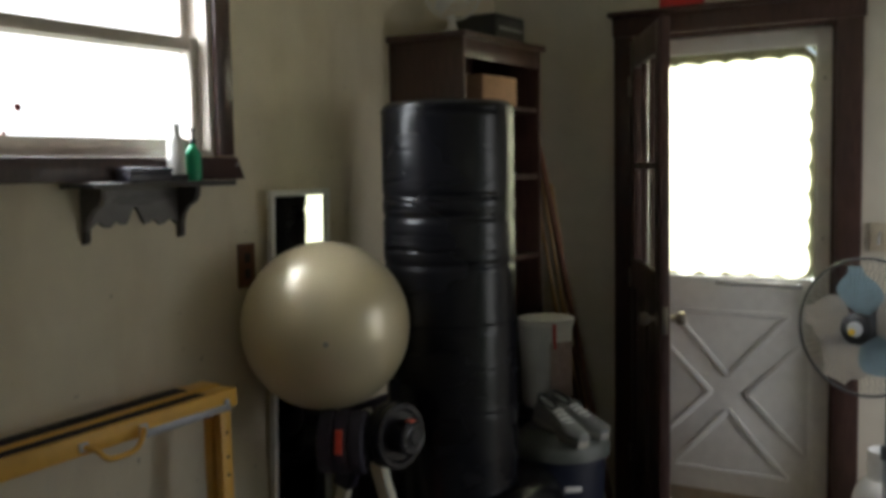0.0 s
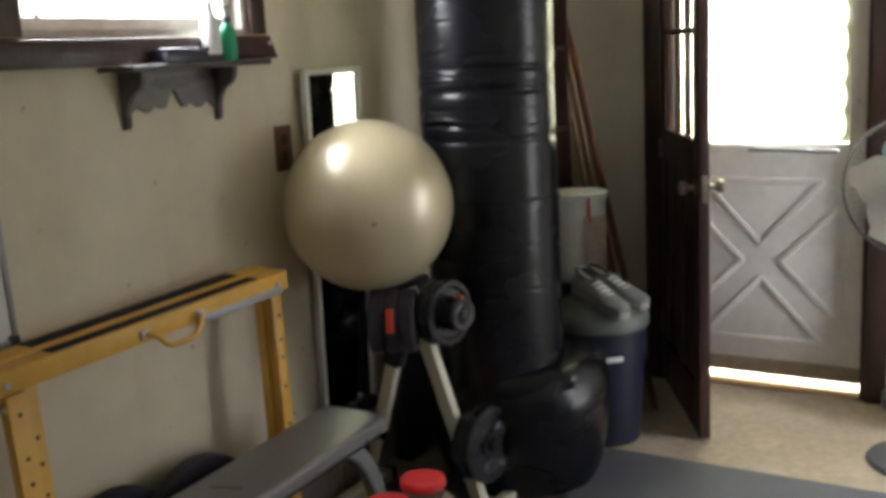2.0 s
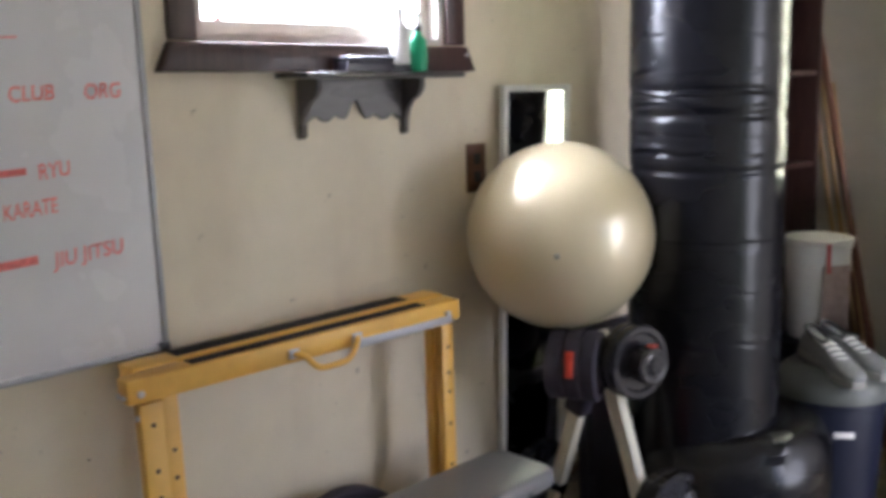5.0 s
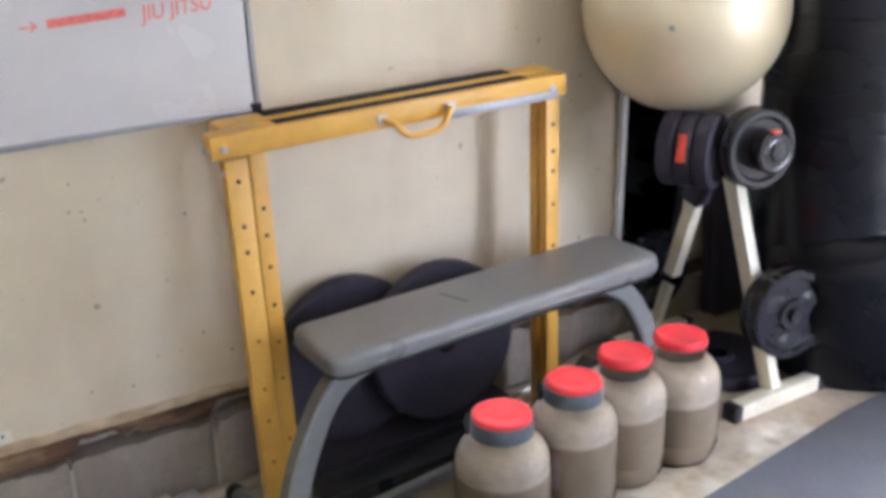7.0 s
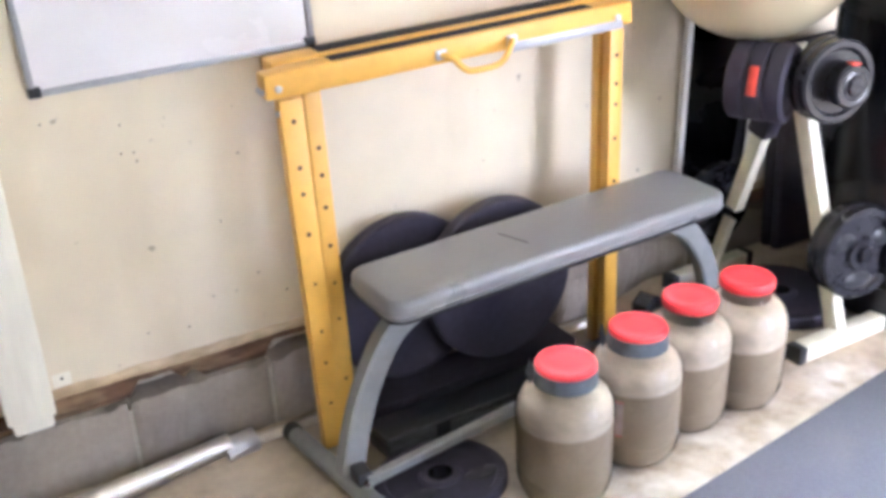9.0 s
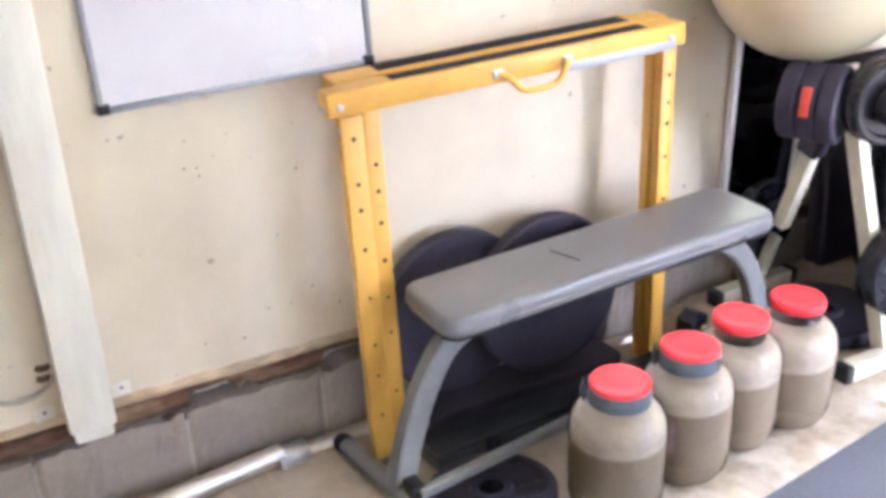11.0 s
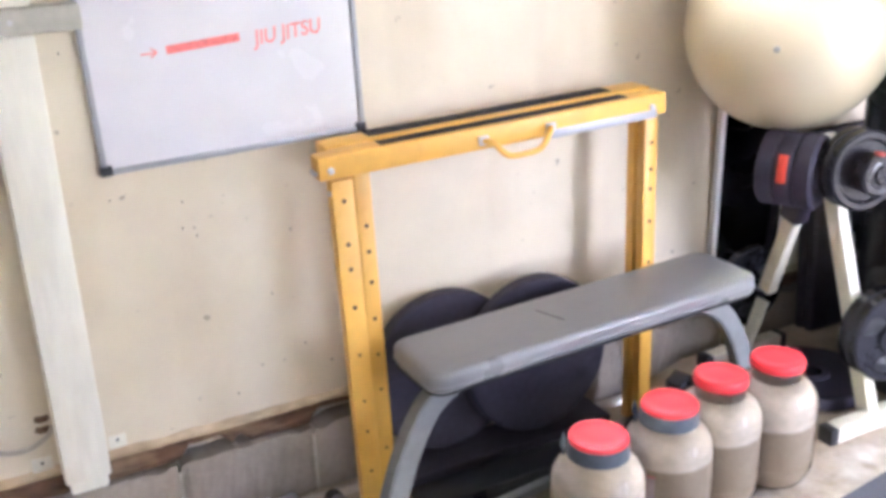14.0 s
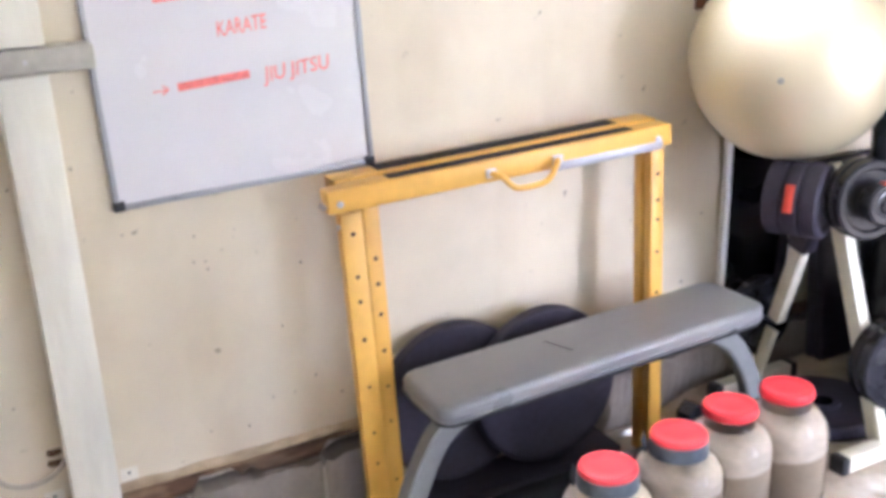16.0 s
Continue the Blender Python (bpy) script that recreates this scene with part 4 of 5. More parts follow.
# added disc, its black stands in for the shadow under the tree
flat = disc_plate("floor_plate", "black disc added to darken the shaded floor under the plate tree", 0.185, 0.045, RUBBER, 0.05, 0.006)
flat.matrix_world = axis_pose((0.405, 2.985, FZ + 0.024), (0, 0, 1))
mark = part("mark", box(-0.013, 0.013, -0.006, 0.006, -0.04, 0.04, 0.003), REDMARK, mp, "red paint mark")
side_v = Vector((AX.y, -AX.x, 0.25)).normalized()
mm = Matrix((AX, -side_v, AX.cross(-side_v))).transposed().to_4x4()
mm.translation = SC + side_v * 0.106
mark.matrix_local = mp.matrix_world.inverted() @ mm
rp = disc_plate("tree_plate", "dull black rubber plate on the plate tree", 0.108, 0.05, RUBBER, 0.04, 0.008)
rp.matrix_world = axis_pose(SC + AX * 0.053, AX)
copy_thing(rp, axis_pose(SC - AX * 0.053, AX))
copy_thing(lp, axis_pose((0.155, TY + 0.0, 0.238), (1, 0, 0)))
b = thing("hand_weight", "black hex hand weight on the floor", "dumbbell", (0.30, 2.62, floor_z(0.30, 2.62)))
part("bar", rod((-0.07, 0, 0.05), (0.07, 0.03, 0.05), 0.014, n=14), CHROME, b)
for s in (-1, 1):
    part("head", rod((s * 0.06, s * 0.012 + 0.015, 0.05), (s * 0.12, s * 0.025 + 0.015, 0.05), 0.05, n=6, bevel=0.008), IRON, b)

# ---- exercise ball ----
R = 0.294
ball = thing("exercise_ball", "large pearly cream inflated exercise ball", "exercise ball", (0.306, 2.862, 1.105))
part("skin", lathe([(R * math.sin(math.pi * i / 40), -R * math.cos(math.pi * i / 40)) for i in range(41)], 72), BALL, ball)
part("plug", lathe([(0, 0), (0.009, 0), (0.009, 0.004), (0.006, 0.006), (0, 0.006)], 14, m=axis_pose(Vector((0.60, -0.76, -0.06)).normalized() * (R - 0.003), (0.60, -0.76, -0.06))), PLUG, ball, "grey valve plug")


# ---- free-standing heavy bag ----
def wrinkled(profile, n, amp, seed, fold=18.0, m=None, creases=()):
    """A turned padded cover with creases round it."""
    b = bmesh.new()
    rings = []
    for r, z in profile:
        row = []
        for i in range(n):
            a = 2 * math.pi * i / n
            k = noise.noise((math.cos(a) * 2 + seed, math.sin(a) * 2, z * fold)) * 0.6 + noise.noise((math.cos(a) * 5, math.sin(a) * 5 + seed, z * fold * 2.2)) * 0.4
            q = r * (1 + amp * k) if r > 0.03 else r
            for z0, wide, deep, a0, span in creases:
                d = (a - a0 + math.pi) % (2 * math.pi) - math.pi
                zz = (z - z0 - 0.012 * math.sin(2.5 * d + seed + z0 * 40)) / wide
                q *= 1 + deep * math.exp(-(d / span) ** 2) * (0.45 * math.exp(-((zz - 2.2) / 1.5) ** 2) - math.exp(-zz * zz))
            row.append(b.verts.new((q * math.cos(a), q * math.sin(a), z)))
        rings.append(row)
    for p, q in zip(rings, rings[1:]):
        for i in range(n):
            j = (i + 1) % n
            b.faces.new((p[i], p[j], q[j], q[i]))
    b.faces.new(rings[0][::-1])
    b.faces.new(rings[-1])
    if m:
        b.transform(m)
    return b


bag = thing("heavy_bag", "black vinyl free-standing punching bag on a padded base", "punching bag", (0.547, 3.31, FZ))
BR = 0.246
pr = [(BR * 0.80, 0.36), (BR * 0.95, 0.375), (BR, 0.42)]
for i in range(1, 400):
    z = 0.42 + (1.86 - 0.42) * i / 400
    pr.append((BR * (1.0 - 0.02 * math.exp(-((z - 1.33) / 0.012) ** 2) - 0.025 * math.exp(-((z - 1.50) / 0.015) ** 2) - 0.018 * math.exp(-((z - 1.575) / 0.012) ** 2) - 0.016 * math.exp(-((z - 1.10) / 0.01) ** 2)), z))
pr += [(BR * 0.995, 1.87), (BR * 0.97, 1.90), (BR * 0.88, 1.915), (0.02, 1.922)]
folds = []
fr_ = random.Random(12)
for z, deep in ((1.635, 0.028), (1.552, 0.045), (1.520, 0.03), (1.375, 0.045), (1.45, 0.02), (1.10, 0.02), (0.95, 0.015), (0.78, 0.02), (1.75, 0.012)):
    for a, f in ((-1.95, 1.0), (-1.15, 0.35), (-0.35, 0.3)):
        folds.append((z + fr_.uniform(-0.02, 0.02) * (a != -1.95), fr_.uniform(0.005, 0.008), deep * f * fr_.uniform(0.6, 1.1), a + fr_.uniform(-0.1, 0.1), fr_.uniform(0.22, 0.4)))
part("cover", wrinkled(pr, 96, 0.005, 3.0, 9.0, creases=folds), BLACKVINYL, bag, "shiny creased black vinyl cover")
part("seam", wrinkled([(BR * 0.975, 1.874), (BR * 1.008, 1.878), (BR * 1.008, 1.886), (BR * 0.975, 1.890)], 64, 0.012, 3.0, 9.0), BLACKVINYL, bag)
part("strap", wrinkled([(BR * 0.99, 1.088), (BR * 1.018, 1.09), (BR * 1.018, 1.112), (BR * 0.99, 1.114)], 64, 0.014, 3.0, 9.0), BLACKVINYL, bag, "sewn strap band")
puffs = [(0.30, 0.03, 0.07, -1.3, 0.25), (0.42, 0.03, 0.07, -0.5, 0.3), (0.20, 0.03, 0.05, -1.9, 0.3), (0.46, 0.02, 0.06, -0.1, 0.25), (0.36, 0.02, 0.05, -0.75, 0.2)]
part("base", wrinkled([(0.25, 0.0), (0.285, 0.01), (0.305, 0.05), (0.32, 0.10), (0.332, 0.15), (0.34, 0.20), (0.345, 0.25), (0.348, 0.30), (0.348, 0.34), (0.345, 0.38), (0.338, 0.42), (0.326, 0.455), (0.30, 0.485), (0.265, 0.50), (0.20, 0.505), (0.10, 0.50), (0.02, 0.50)], 72, 0.035, 8.0, 6.0, m=Matrix.Translation((0.045, 0.085, 0)), creases=puffs), BLACKVINYL, bag, "puffy black vinyl base cover")
# made-up black panels that fill the dark area between mirror and bag
fm = thing("folded_mat", "black panels added to fill an unidentified dark area by the wall", "exercise mat", pose(0.075, 3.43, FZ + 0.004, 0, -3.0, 0))
for k in range(2):
    part("panel", box(-0.005 + 0.042 * k, 0.034 + 0.042 * k, -0.175, 0.175, 0.002, 0.715 - 0.02 * k, 0.014, 3), RUBBER, fm)

# ---- tall bookcase with things on top ----
bc = thing("bookcase", "tall dark brown wooden bookcase against the wall", "bookcase", (0, 0, FZ))
X1, Ya, Yb, H = 0.375, 3.725, 4.445, 2.235
part("side_panel", box(0.005, X1, Ya, Ya + 0.022, 0, H - 0.02, 0.002), DARKWOOD, bc)
part("side_panel", box(0.005, X1, Yb - 0.022, Yb, 0, H - 0.02, 0.002), DARKWOOD, bc)
part("back_panel", box(0.005, 0.015, Ya + 0.022, Yb - 0.022, 0, H - 0.02), DARKWOOD, bc)
part("top", box(0.002, X1 + 0.02, Ya - 0.02, Yb + 0.02, H - 0.02, H + 0.006, 0.004), DARKWOOD, bc)
for z in (0.05, 0.45, 0.85, 1.25, 1.62, 1.93):
    part("shelf", box(0.015, X1 - 0.01, Ya + 0.022, Yb - 0.022, z, z + 0.02), DARKWOOD, bc)
part("front_rail", box(X1 - 0.018, X1 + 0.001, Ya + 0.022, Yb - 0.022, H - 0.10, H - 0.021, 0.002), DARKWOOD, bc)
b = thing("cardboard_box", "brown cardboard box on a bookcase shelf", "box", (0.20, 4.10, FZ + 1.9505))
part("body", box(-0.14, 0.15, -0.17, 0.15, 0, 0.13, 0.003), CARDBOARD, b)
part("tape", box(-0.142, 0.152, -0.02, 0.02, 0.1305, 0.1312), PALESTICK, b)
for z, k in ((1.64, 5), (1.27, 4), (0.87, 6)):
    for i in range(k):
        b = thing("book", "dark bound book standing in the bookcase", "book", (0.20, 3.80 + 0.09 * i, FZ + z + 0.0005), "books in the bookcase")
        h = 0.19 + 0.03 * math.sin(i * 2.1 + z)
        part("cover", box(-0.09, 0.11, -0.02, 0.02, 0, h, 0.002), (BINNAVY, RUSTDARK, TINPAINT)[i % 3], b)
        part("pages", box(-0.088, 0.1125, -0.016, 0.016, 0.004, h + 0.001), BOARD, b)
fan = thing("desk_fan", "small white desk fan standing on the bookcase", "fan", (0.20, 3.93, FZ + H + 0.006))
part("base", lathe([(0, 0), (0.10, 0), (0.105, 0.006), (0.09, 0.022), (0.03, 0.035), (0.018, 0.06), (0.016, 0.10), (0, 0.10)], 32), WHITEPLASTIC, fan)
FM = axis_pose((0, 0, 0.20), (0.7, -0.7, 0.1))
part("motor", lathe([(0, -0.06), (0.035, -0.055), (0.04, -0.01), (0.03, 0.0), (0, 0.0)], 24, m=FM), WHITEPLASTIC, fan)
g = None
for rr, zz in ((0.125, 0.0), (0.128, 0.015), (0.125, 0.03), (0.085, 0.04), (0.05, 0.043)):
    g = tube([FM @ Vector((rr * math.cos(a * math.pi / 18), rr * math.sin(a * math.pi / 18), zz)) for a in range(37)], 0.0022, 6, bm=g)
for a in range(24):
    c, s = math.cos(a * math.pi / 12), math.sin(a * math.pi / 12)
    g = tube([FM @ Vector((rr * c, rr * s, zz)) for rr, zz in ((0.02, 0.045), (0.085, 0.042), (0.126, 0.03), (0.126, 0.0), (0.04, -0.02))], 0.0014, 5, bm=g)
tagged(part("guard", g, WHITEPLASTIC, fan, "white wire guard"), kind="stuff")
for a in range(3):
    part("blade", plate_shape([(0.02, -0.012), (0.06, -0.04), (0.105, -0.035), (0.11, 0.01), (0.06, 0.02), (0.02, 0.012)], 0.002, FM @ pose(0, 0, 0.012, 0, 0, a * 120) @ pose(0, 0, 0, 18, 0, 0)), WHITEPLASTIC, fan)
b = thing("black_radio", "flat black radio with a silver strip on the bookcase", "radio", (0.21, 4.22, FZ + H + 0.0065))
part("body", box(-0.10, 0.12, -0.13, 0.15, 0, 0.12, 0.008), BLACKPLASTIC, b)
part("strip", box(0.1205, 0.124, -0.10, 0.12, 0.05, 0.065, 0.001), ALU, b, "silver strip")

# ---- corner clutter: bin, sneakers, bucket, crate, sticks ----
b = thing("storage_crate", "dark plastic storage crate on the floor", "crate", (0.510, 4.20, FZ))
part("body", box(-0.12, 0.11, -0.14, 0.14, 0, 0.56, 0.012), BINNAVY, b)
part("lid", box(-0.125, 0.115, -0.145, 0.145, 0.5605, 0.60, 0.008), BLACKPLASTIC, b)
bk = thing("white_bucket", "white plastic bucket with a red mark", "bucket", (0.512, 4.19, FZ + 0.6005))
part("body", lathe([(0, 0), (0.105, 0), (0.11, 0.01), (0.122, 0.36), (0.128, 0.362), (0.128, 0.375), (0.124, 0.38)], 40), WHITEPLASTIC, bk)
part("lid", lathe([(0.1235, 0.381), (0.132, 0.381), (0.132, 0.395), (0.118, 0.40), (0, 0.398)], 40), WHITEPLASTIC, bk)
part("label", lathe([(0.1115, 0.02), (0.1215, 0.34)], 40), WHITEPLASTIC, bk)
mk = part("mark", box(0.0, 0.006, -0.008, 0.008, 0.27, 0.385, 0.002), REDPAINT, bk, "red paint stripe")
mk.matrix_local = pose(0.086, -0.092, 0, 0, 0, -47)
pb = part("label_panel", box(0.0, 0.004, -0.06, 0.06, 0.05, 0.30, 0.002), LABELTAN, bk, "brownish paper label")
pb.matrix_local = pose(0.104, -0.062, 0, 0, 0, -30)
bn = thing("rubbish_bin", "navy plastic bin with a grey-green lid", "bin", (0.735, 3.868, FZ))
part("body", lathe([(0, 0), (0.155, 0), (0.16, 0.01), (0.185, 0.47), (0.19, 0.475), (0.19, 0.49), (0, 0.49)], 40), BINNAVY, bn)
part("lid", lathe([(0.187, 0.4905), (0.202, 0.495), (0.203, 0.53), (0.19, 0.56), (0.15, 0.60), (0, 0.615)], 40), BINGREEN, bn, "grey-green domed lid")
lb = part("lettering", box(0, 0.003, -0.035, 0.035, 0, 0.022, 0.001), WHITEPLASTIC, bn, "pale unreadable lettering bar")
lb.matrix_local = pose(0.118, -0.143, 0.375, 0, 0, -50)


def shoe(at, label):
    s = thing("sneaker", label, "shoe", at @ Matrix.Scale(1.12, 4), "pair of sneakers")
    out = [(0.0, -0.032), (0.04, -0.036), (0.12, -0.032), (0.18, -0.045), (0.235, -0.043), (0.27, -0.025), (0.278, 0.0), (0.27, 0.022), (0.235, 0.036), (0.17, 0.036), (0.1, 0.028), (0.03, 0.032), (-0.005, 0.022), (-0.012, 0.0)]
    part("sole", plate_shape(out, 0.026, r=0.005), PLUG, s, "pale rubber sole")
    b = bmesh.new()
    rings = []
    for f, z in ((0.98, 0.0262), (1.0, 0.04), (0.94, 0.06), (0.82, 0.08)):
        ring = []
        for x, y in out:
            top = z if z < 0.045 else 0.04 + (z - 0.04) * max(0.25, min(1.0, 1.25 - x / 0.24)) * 1.15
            ring.append(b.verts.new((0.13 + (x - 0.13) * (0.5 + f / 2), y * f, top)))
        rings.append(ring)
    for p, q in zip(rings, rings[1:]):
        for i in range(len(p)):
            b.faces.new((p[i], p[(i + 1) % len(p)], q[(i + 1) % len(p)], q[i]))
    b.faces.new(rings[-1])
    part("upper", b, SHOEGREY, s)
    part("collar", tube([(0.04 + 0.045 * math.cos(a * math.pi / 8), 0.026 * math.sin(a * math.pi / 8), 0.088 - 0.012 * math.cos(a * math.pi / 8)) for a in range(17)], 0.007, 8), BLACKPLASTIC, s, "dark padded collar")
    for i in range(4):
        part("lace", tube([(0.11 + 0.022 * i, -0.022, 0.078 - 0.007 * i), (0.115 + 0.022 * i, 0, 0.086 - 0.008 * i), (0.11 + 0.022 * i, 0.022, 0.078 - 0.007 * i)], 0.004, 6), WHITEPLASTIC, s, "white lace")
    return s


shoe(pose(0.64, 3.853, FZ + 0.616, 0, 10, -28), "grey sneaker with white laces on the bin lid")
shoe(pose(0.66, 3.925, FZ + 0.617, 0, 8, -18), "grey sneaker lying beside its pair")
st = thing("brown_staff", "long varnished brown wooden staff leaning in the corner", "stick")
part("shaft", rod((0.845, 4.225, FZ), (0.20, 4.655, 2.03), 0.016, n=14), STICKBROWN, st)
for i in range(3):
    s = thing("pale_stick", "pale wooden training stick leaning on the wall", "stick", group="leaning sticks")
    part("shaft", rod((0.60 + 0.03 * i, 4.50, FZ), (0.22 + 0.05 * i, 4.662, 1.62 - 0.03 * i), 0.011, n=12), PALESTICK, s)
    part("grip", rod((0.60 + 0.03 * i - 0.099, 4.5423, FZ + 0.43), (0.60 + 0.03 * i - 0.184, 4.5786, FZ + 0.80), 0.0125, n=12), STICKBROWN, s, "darker taped grip")

# ---- door in the end wall ----
dx0, dx1, dz0, dz1 = DOOR
fr = thing("door_frame", "dark brown door frame with a moulded header", "door frame", kind="structure")
part("casing", box(dx0 - 0.095, dx0, YB - 0.024, YB - 0.001, FZ, dz1, 0.004), TRIMWOOD, fr)
part("casing", box(dx1, dx1 + 0.105, YB - 0.024, YB - 0.001, FZ, dz1, 0.004), TRIMWOOD, fr)
part("header", box(dx0 - 0.10, dx1 + 0.115, YB - 0.028, YB - 0.001, dz1 + 0.0, dz1 + 0.09, 0.004), TRIMWOOD, fr)
part("cornice", box(dx0 - 0.118, dx1 + 0.145, YB - 0.055, YB - 0.001, dz1 + 0.09, dz1 + 0.115, 0.008), TRIMWOOD, fr)
for a, b in ((dx0, dx0 + 0.022), (dx1 - 0.022, dx1)):
    part("jamb", box(a, b, YB, YB + 0.139, FZ, dz1 - 0.022), TRIMWOOD, fr)
part("jamb", box(dx0, dx1, YB, YB + 0.139, dz1 - 0.022, dz1), TRIMWOOD, fr)
part("threshold", box(dx0 + 0.022, dx1 - 0.022, YB + 0.002, YB + 0.139, FZ, FZ + 0.012, 0.003), PALESTICK, fr, "worn tan threshold")

# storm door, closed
sd = thing("storm_door", "white panelled storm door with a bright curtained window", "door", kind="structure")
a0, a1, b0, b1 = dx0 + 0.025, dx1 - 0.025, 0.10, dz1 - 0.024
gx0, gx1, gz0, gz1 = a0 + 0.022, a1 - 0.075, 1.125, b1 - 0.075
SY0, SY1 = YB + 0.06, YB + 0.095
part("stile", box(a0, gx0, SY0, SY1, b0, b1, 0.003), WHITEDOOR, sd)
part("stile", box(gx1, a1, SY0, SY1, b0, b1, 0.003), WHITEDOOR, sd)
part("top_rail", box(gx0, gx1, SY0, SY1, gz1, b1, 0.003), WHITEDOOR, sd)
part("lower_panel", box(gx0, gx1, SY0 + 0.006, SY1, b0, gz0, 0.002), WHITEDOOR, sd)
part("bottom_sweep", box(a0, a1, SY0 + 0.004, SY1 - 0.004, 0.022, b0 - 0.001, 0.003), SWEEP, sd, "tan bottom sweep")
g = part("pane", box(gx0, gx1, SY1 - 0.014, SY1 - 0.010, gz0, gz1), GLASS, sd, smooth=False)
g.visible_shadow = False
# crossbuck mouldings
cx0, cx1, cz0, cz1 = a0 + 0.06, a1 - 0.10, 0.20, 0.955
mx, mz = (cx0 + cx1) / 2, (cz0 + cz1) / 2
g1 = 0.075


def mould(p, q):
    part("moulding", bar((p[0], SY0 + 0.001, p[1]), (q[0], SY0 + 0.001, q[1]), 0.026, 0.009, 0.004, up=(0, 1, 0)), WHITEDOOR, sd)


for sx in (-1, 1):
    e = mx + sx * (cx1 - cx0) / 2
    mould((e, mz - (cz1 - cz0) / 2 + g1 * 1.5), (e, mz + (cz1 - cz0) / 2 - g1 * 1.5))
    mould((e, mz - (cz1 - cz0) / 2 + g1 * 1.5), (mx + sx * g1 * 1.1, mz))
    mould((e, mz + (cz1 - cz0) / 2 - g1 * 1.5), (mx + sx * g1 * 1.1, mz))
for sz in (-1, 1):
    e = mz + sz * (cz1 - cz0) / 2
    mould((cx0 + g1, e), (cx1 - g1, e))
    mould((cx0 + g1, e), (mx, mz + sz * g1 * 1.1))
    mould((cx1 - g1, e), (mx, mz + sz * g1 * 1.1))
part("pull_bar", bar((1.13, SY0 - 0.02, 1.098), (1.52, SY0 - 0.02, 1.092), 0.02, 0.018, 0.004), ALU, sd, "grey metal crossbar handle")
for x in (1.16, 1.49):
    part("bar_mount", rod((x, SY0 + 0.003, 1.095), (x, SY0 - 0.02, 1.095), 0.008, n=10), ALU, sd)
for z in (2.0, 1.3):
    part("clip", box(gx1 + 0.03, gx1 + 0.045, SY0 - 0.006, SY0, z, z + 0.02, 0.002), STEEL, sd)
# scalloped curtain
b = bmesh.new()
out = []
kx0, kx1, kz0, kz1 = gx0 + 0.006, gx1 - 0.035, gz0 + 0.024, gz1 - 0.05


def scallops(p, q, n, bulge):
    d = (q[0] - p[0], q[1] - p[1])
    l = math.hypot(*d)
    nx, nz = d[1] / l, -d[0] / l
    for i in range(n * 8):
        t = i / (n * 8)
        o = bulge * abs(math.sin(t * n * math.pi)) ** 0.7
        out.append((p[0] + d[0] * t + nx * o, p[1] + d[1] * t + nz * o))


scallops((kx0, kz0), (kx1, kz0), 6, 0.018)
scallops((kx1, kz0), (kx1, kz1), 8, 0.018)
scallops((kx1, kz1), (kx0, kz1), 6, 0.018)
out.append((kx0, kz1))
b.faces.new([b.verts.new((x, SY0 + 0.005 + 0.003 * math.sin(x * 40), z)) for x, z in out])
# sheet added over the glass margin, dark so the scallops stand out
ring = bmesh.new()
inner = [ring.verts.new((x, SY0 + 0.016, z)) for x, z in out]
outer = []
for x, z in out:
    near = min((abs(x - gx0), 0), (abs(x - gx1), 1), (abs(z - gz0), 2), (abs(z - gz1), 3))[1]
    outer.append(ring.verts.new(((gx0, SY0 + 0.016, z), (gx1, SY0 + 0.016, z), (x, SY0 + 0.016, gz0), (x, SY0 + 0.016, gz1))[near]))
for i in range(len(out)):
    k = (i + 1) % len(out)
    ring.faces.new((inner[i], inner[k], outer[k], outer[i]))
part("dark_glass_margin", ring, MARGINDARK, sd, "dark olive sheet added for the shaded glass margin round the curtain", smooth=False)
part("curtain", b, CURTAIN, sd, "pale yellow scalloped curtain", smooth=False)

# dark inner door, open into the room
dl = thing("door_leaf", "dark brown wooden door with glazed panes, standing open", "door", pose(0.766, YB - 0.03, FZ, 0, 0, -61.0))
L, T = 0.798, 0.042
zt = dz1 - FZ - 0.03


def lb_(name, x0, x1, z0, z1, y0=-T / 2, y1=T / 2, m=None, r=0.003, label=""):
    return part(name, box(x0, x1, y0, y1, z0, z1, r), m or DARKWOOD, dl, label)


lb_("stile", 0.0, 0.10, 0.012, zt)
lb_("stile", L - 0.115, L, 0.012, zt)
lb_("top_rail", 0.10, L - 0.115, zt - 0.13, zt)
lb_("lock_rail", 0.10, L - 0.115, 1.10, 1.24)
lb_("bottom_rail", 0.10, L - 0.115, 0.012, 0.22)
COLS = ((0.10, 0.281), (0.301, 0.481), (0.501, L - 0.115))
for x in (0.281, 0.481):
    lb_("muntin", x, x + 0.02, 1.24, zt - 0.13, -0.014, 0.014)
for x0, x1 in COLS:
    lb_("muntin", x0, x1, 1.66, 1.685, -0.014, 0.014)
lb_("mullion", L / 2 - 0.05, L / 2 + 0.05, 0.22, 1.10)
for x0, x1 in ((0.10, L / 2 - 0.05), (L / 2 + 0.05, L - 0.115)):
    lb_("panel", x0, x1, 0.22, 1.10, -0.010, 0.010)
    lb_("panel_field", x0 + 0.035, x1 - 0.035, 0.26, 1.06, -0.0165, 0.0165, r=0.006)
for x0, x1 in COLS:
    for z0, z1 in ((1.24, 1.66), (1.685, zt - 0.13)):
        p = lb_("pane", x0, x1, z0, z1, -0.002, 0.002, GLASS, 0)
        p.visible_shadow = False
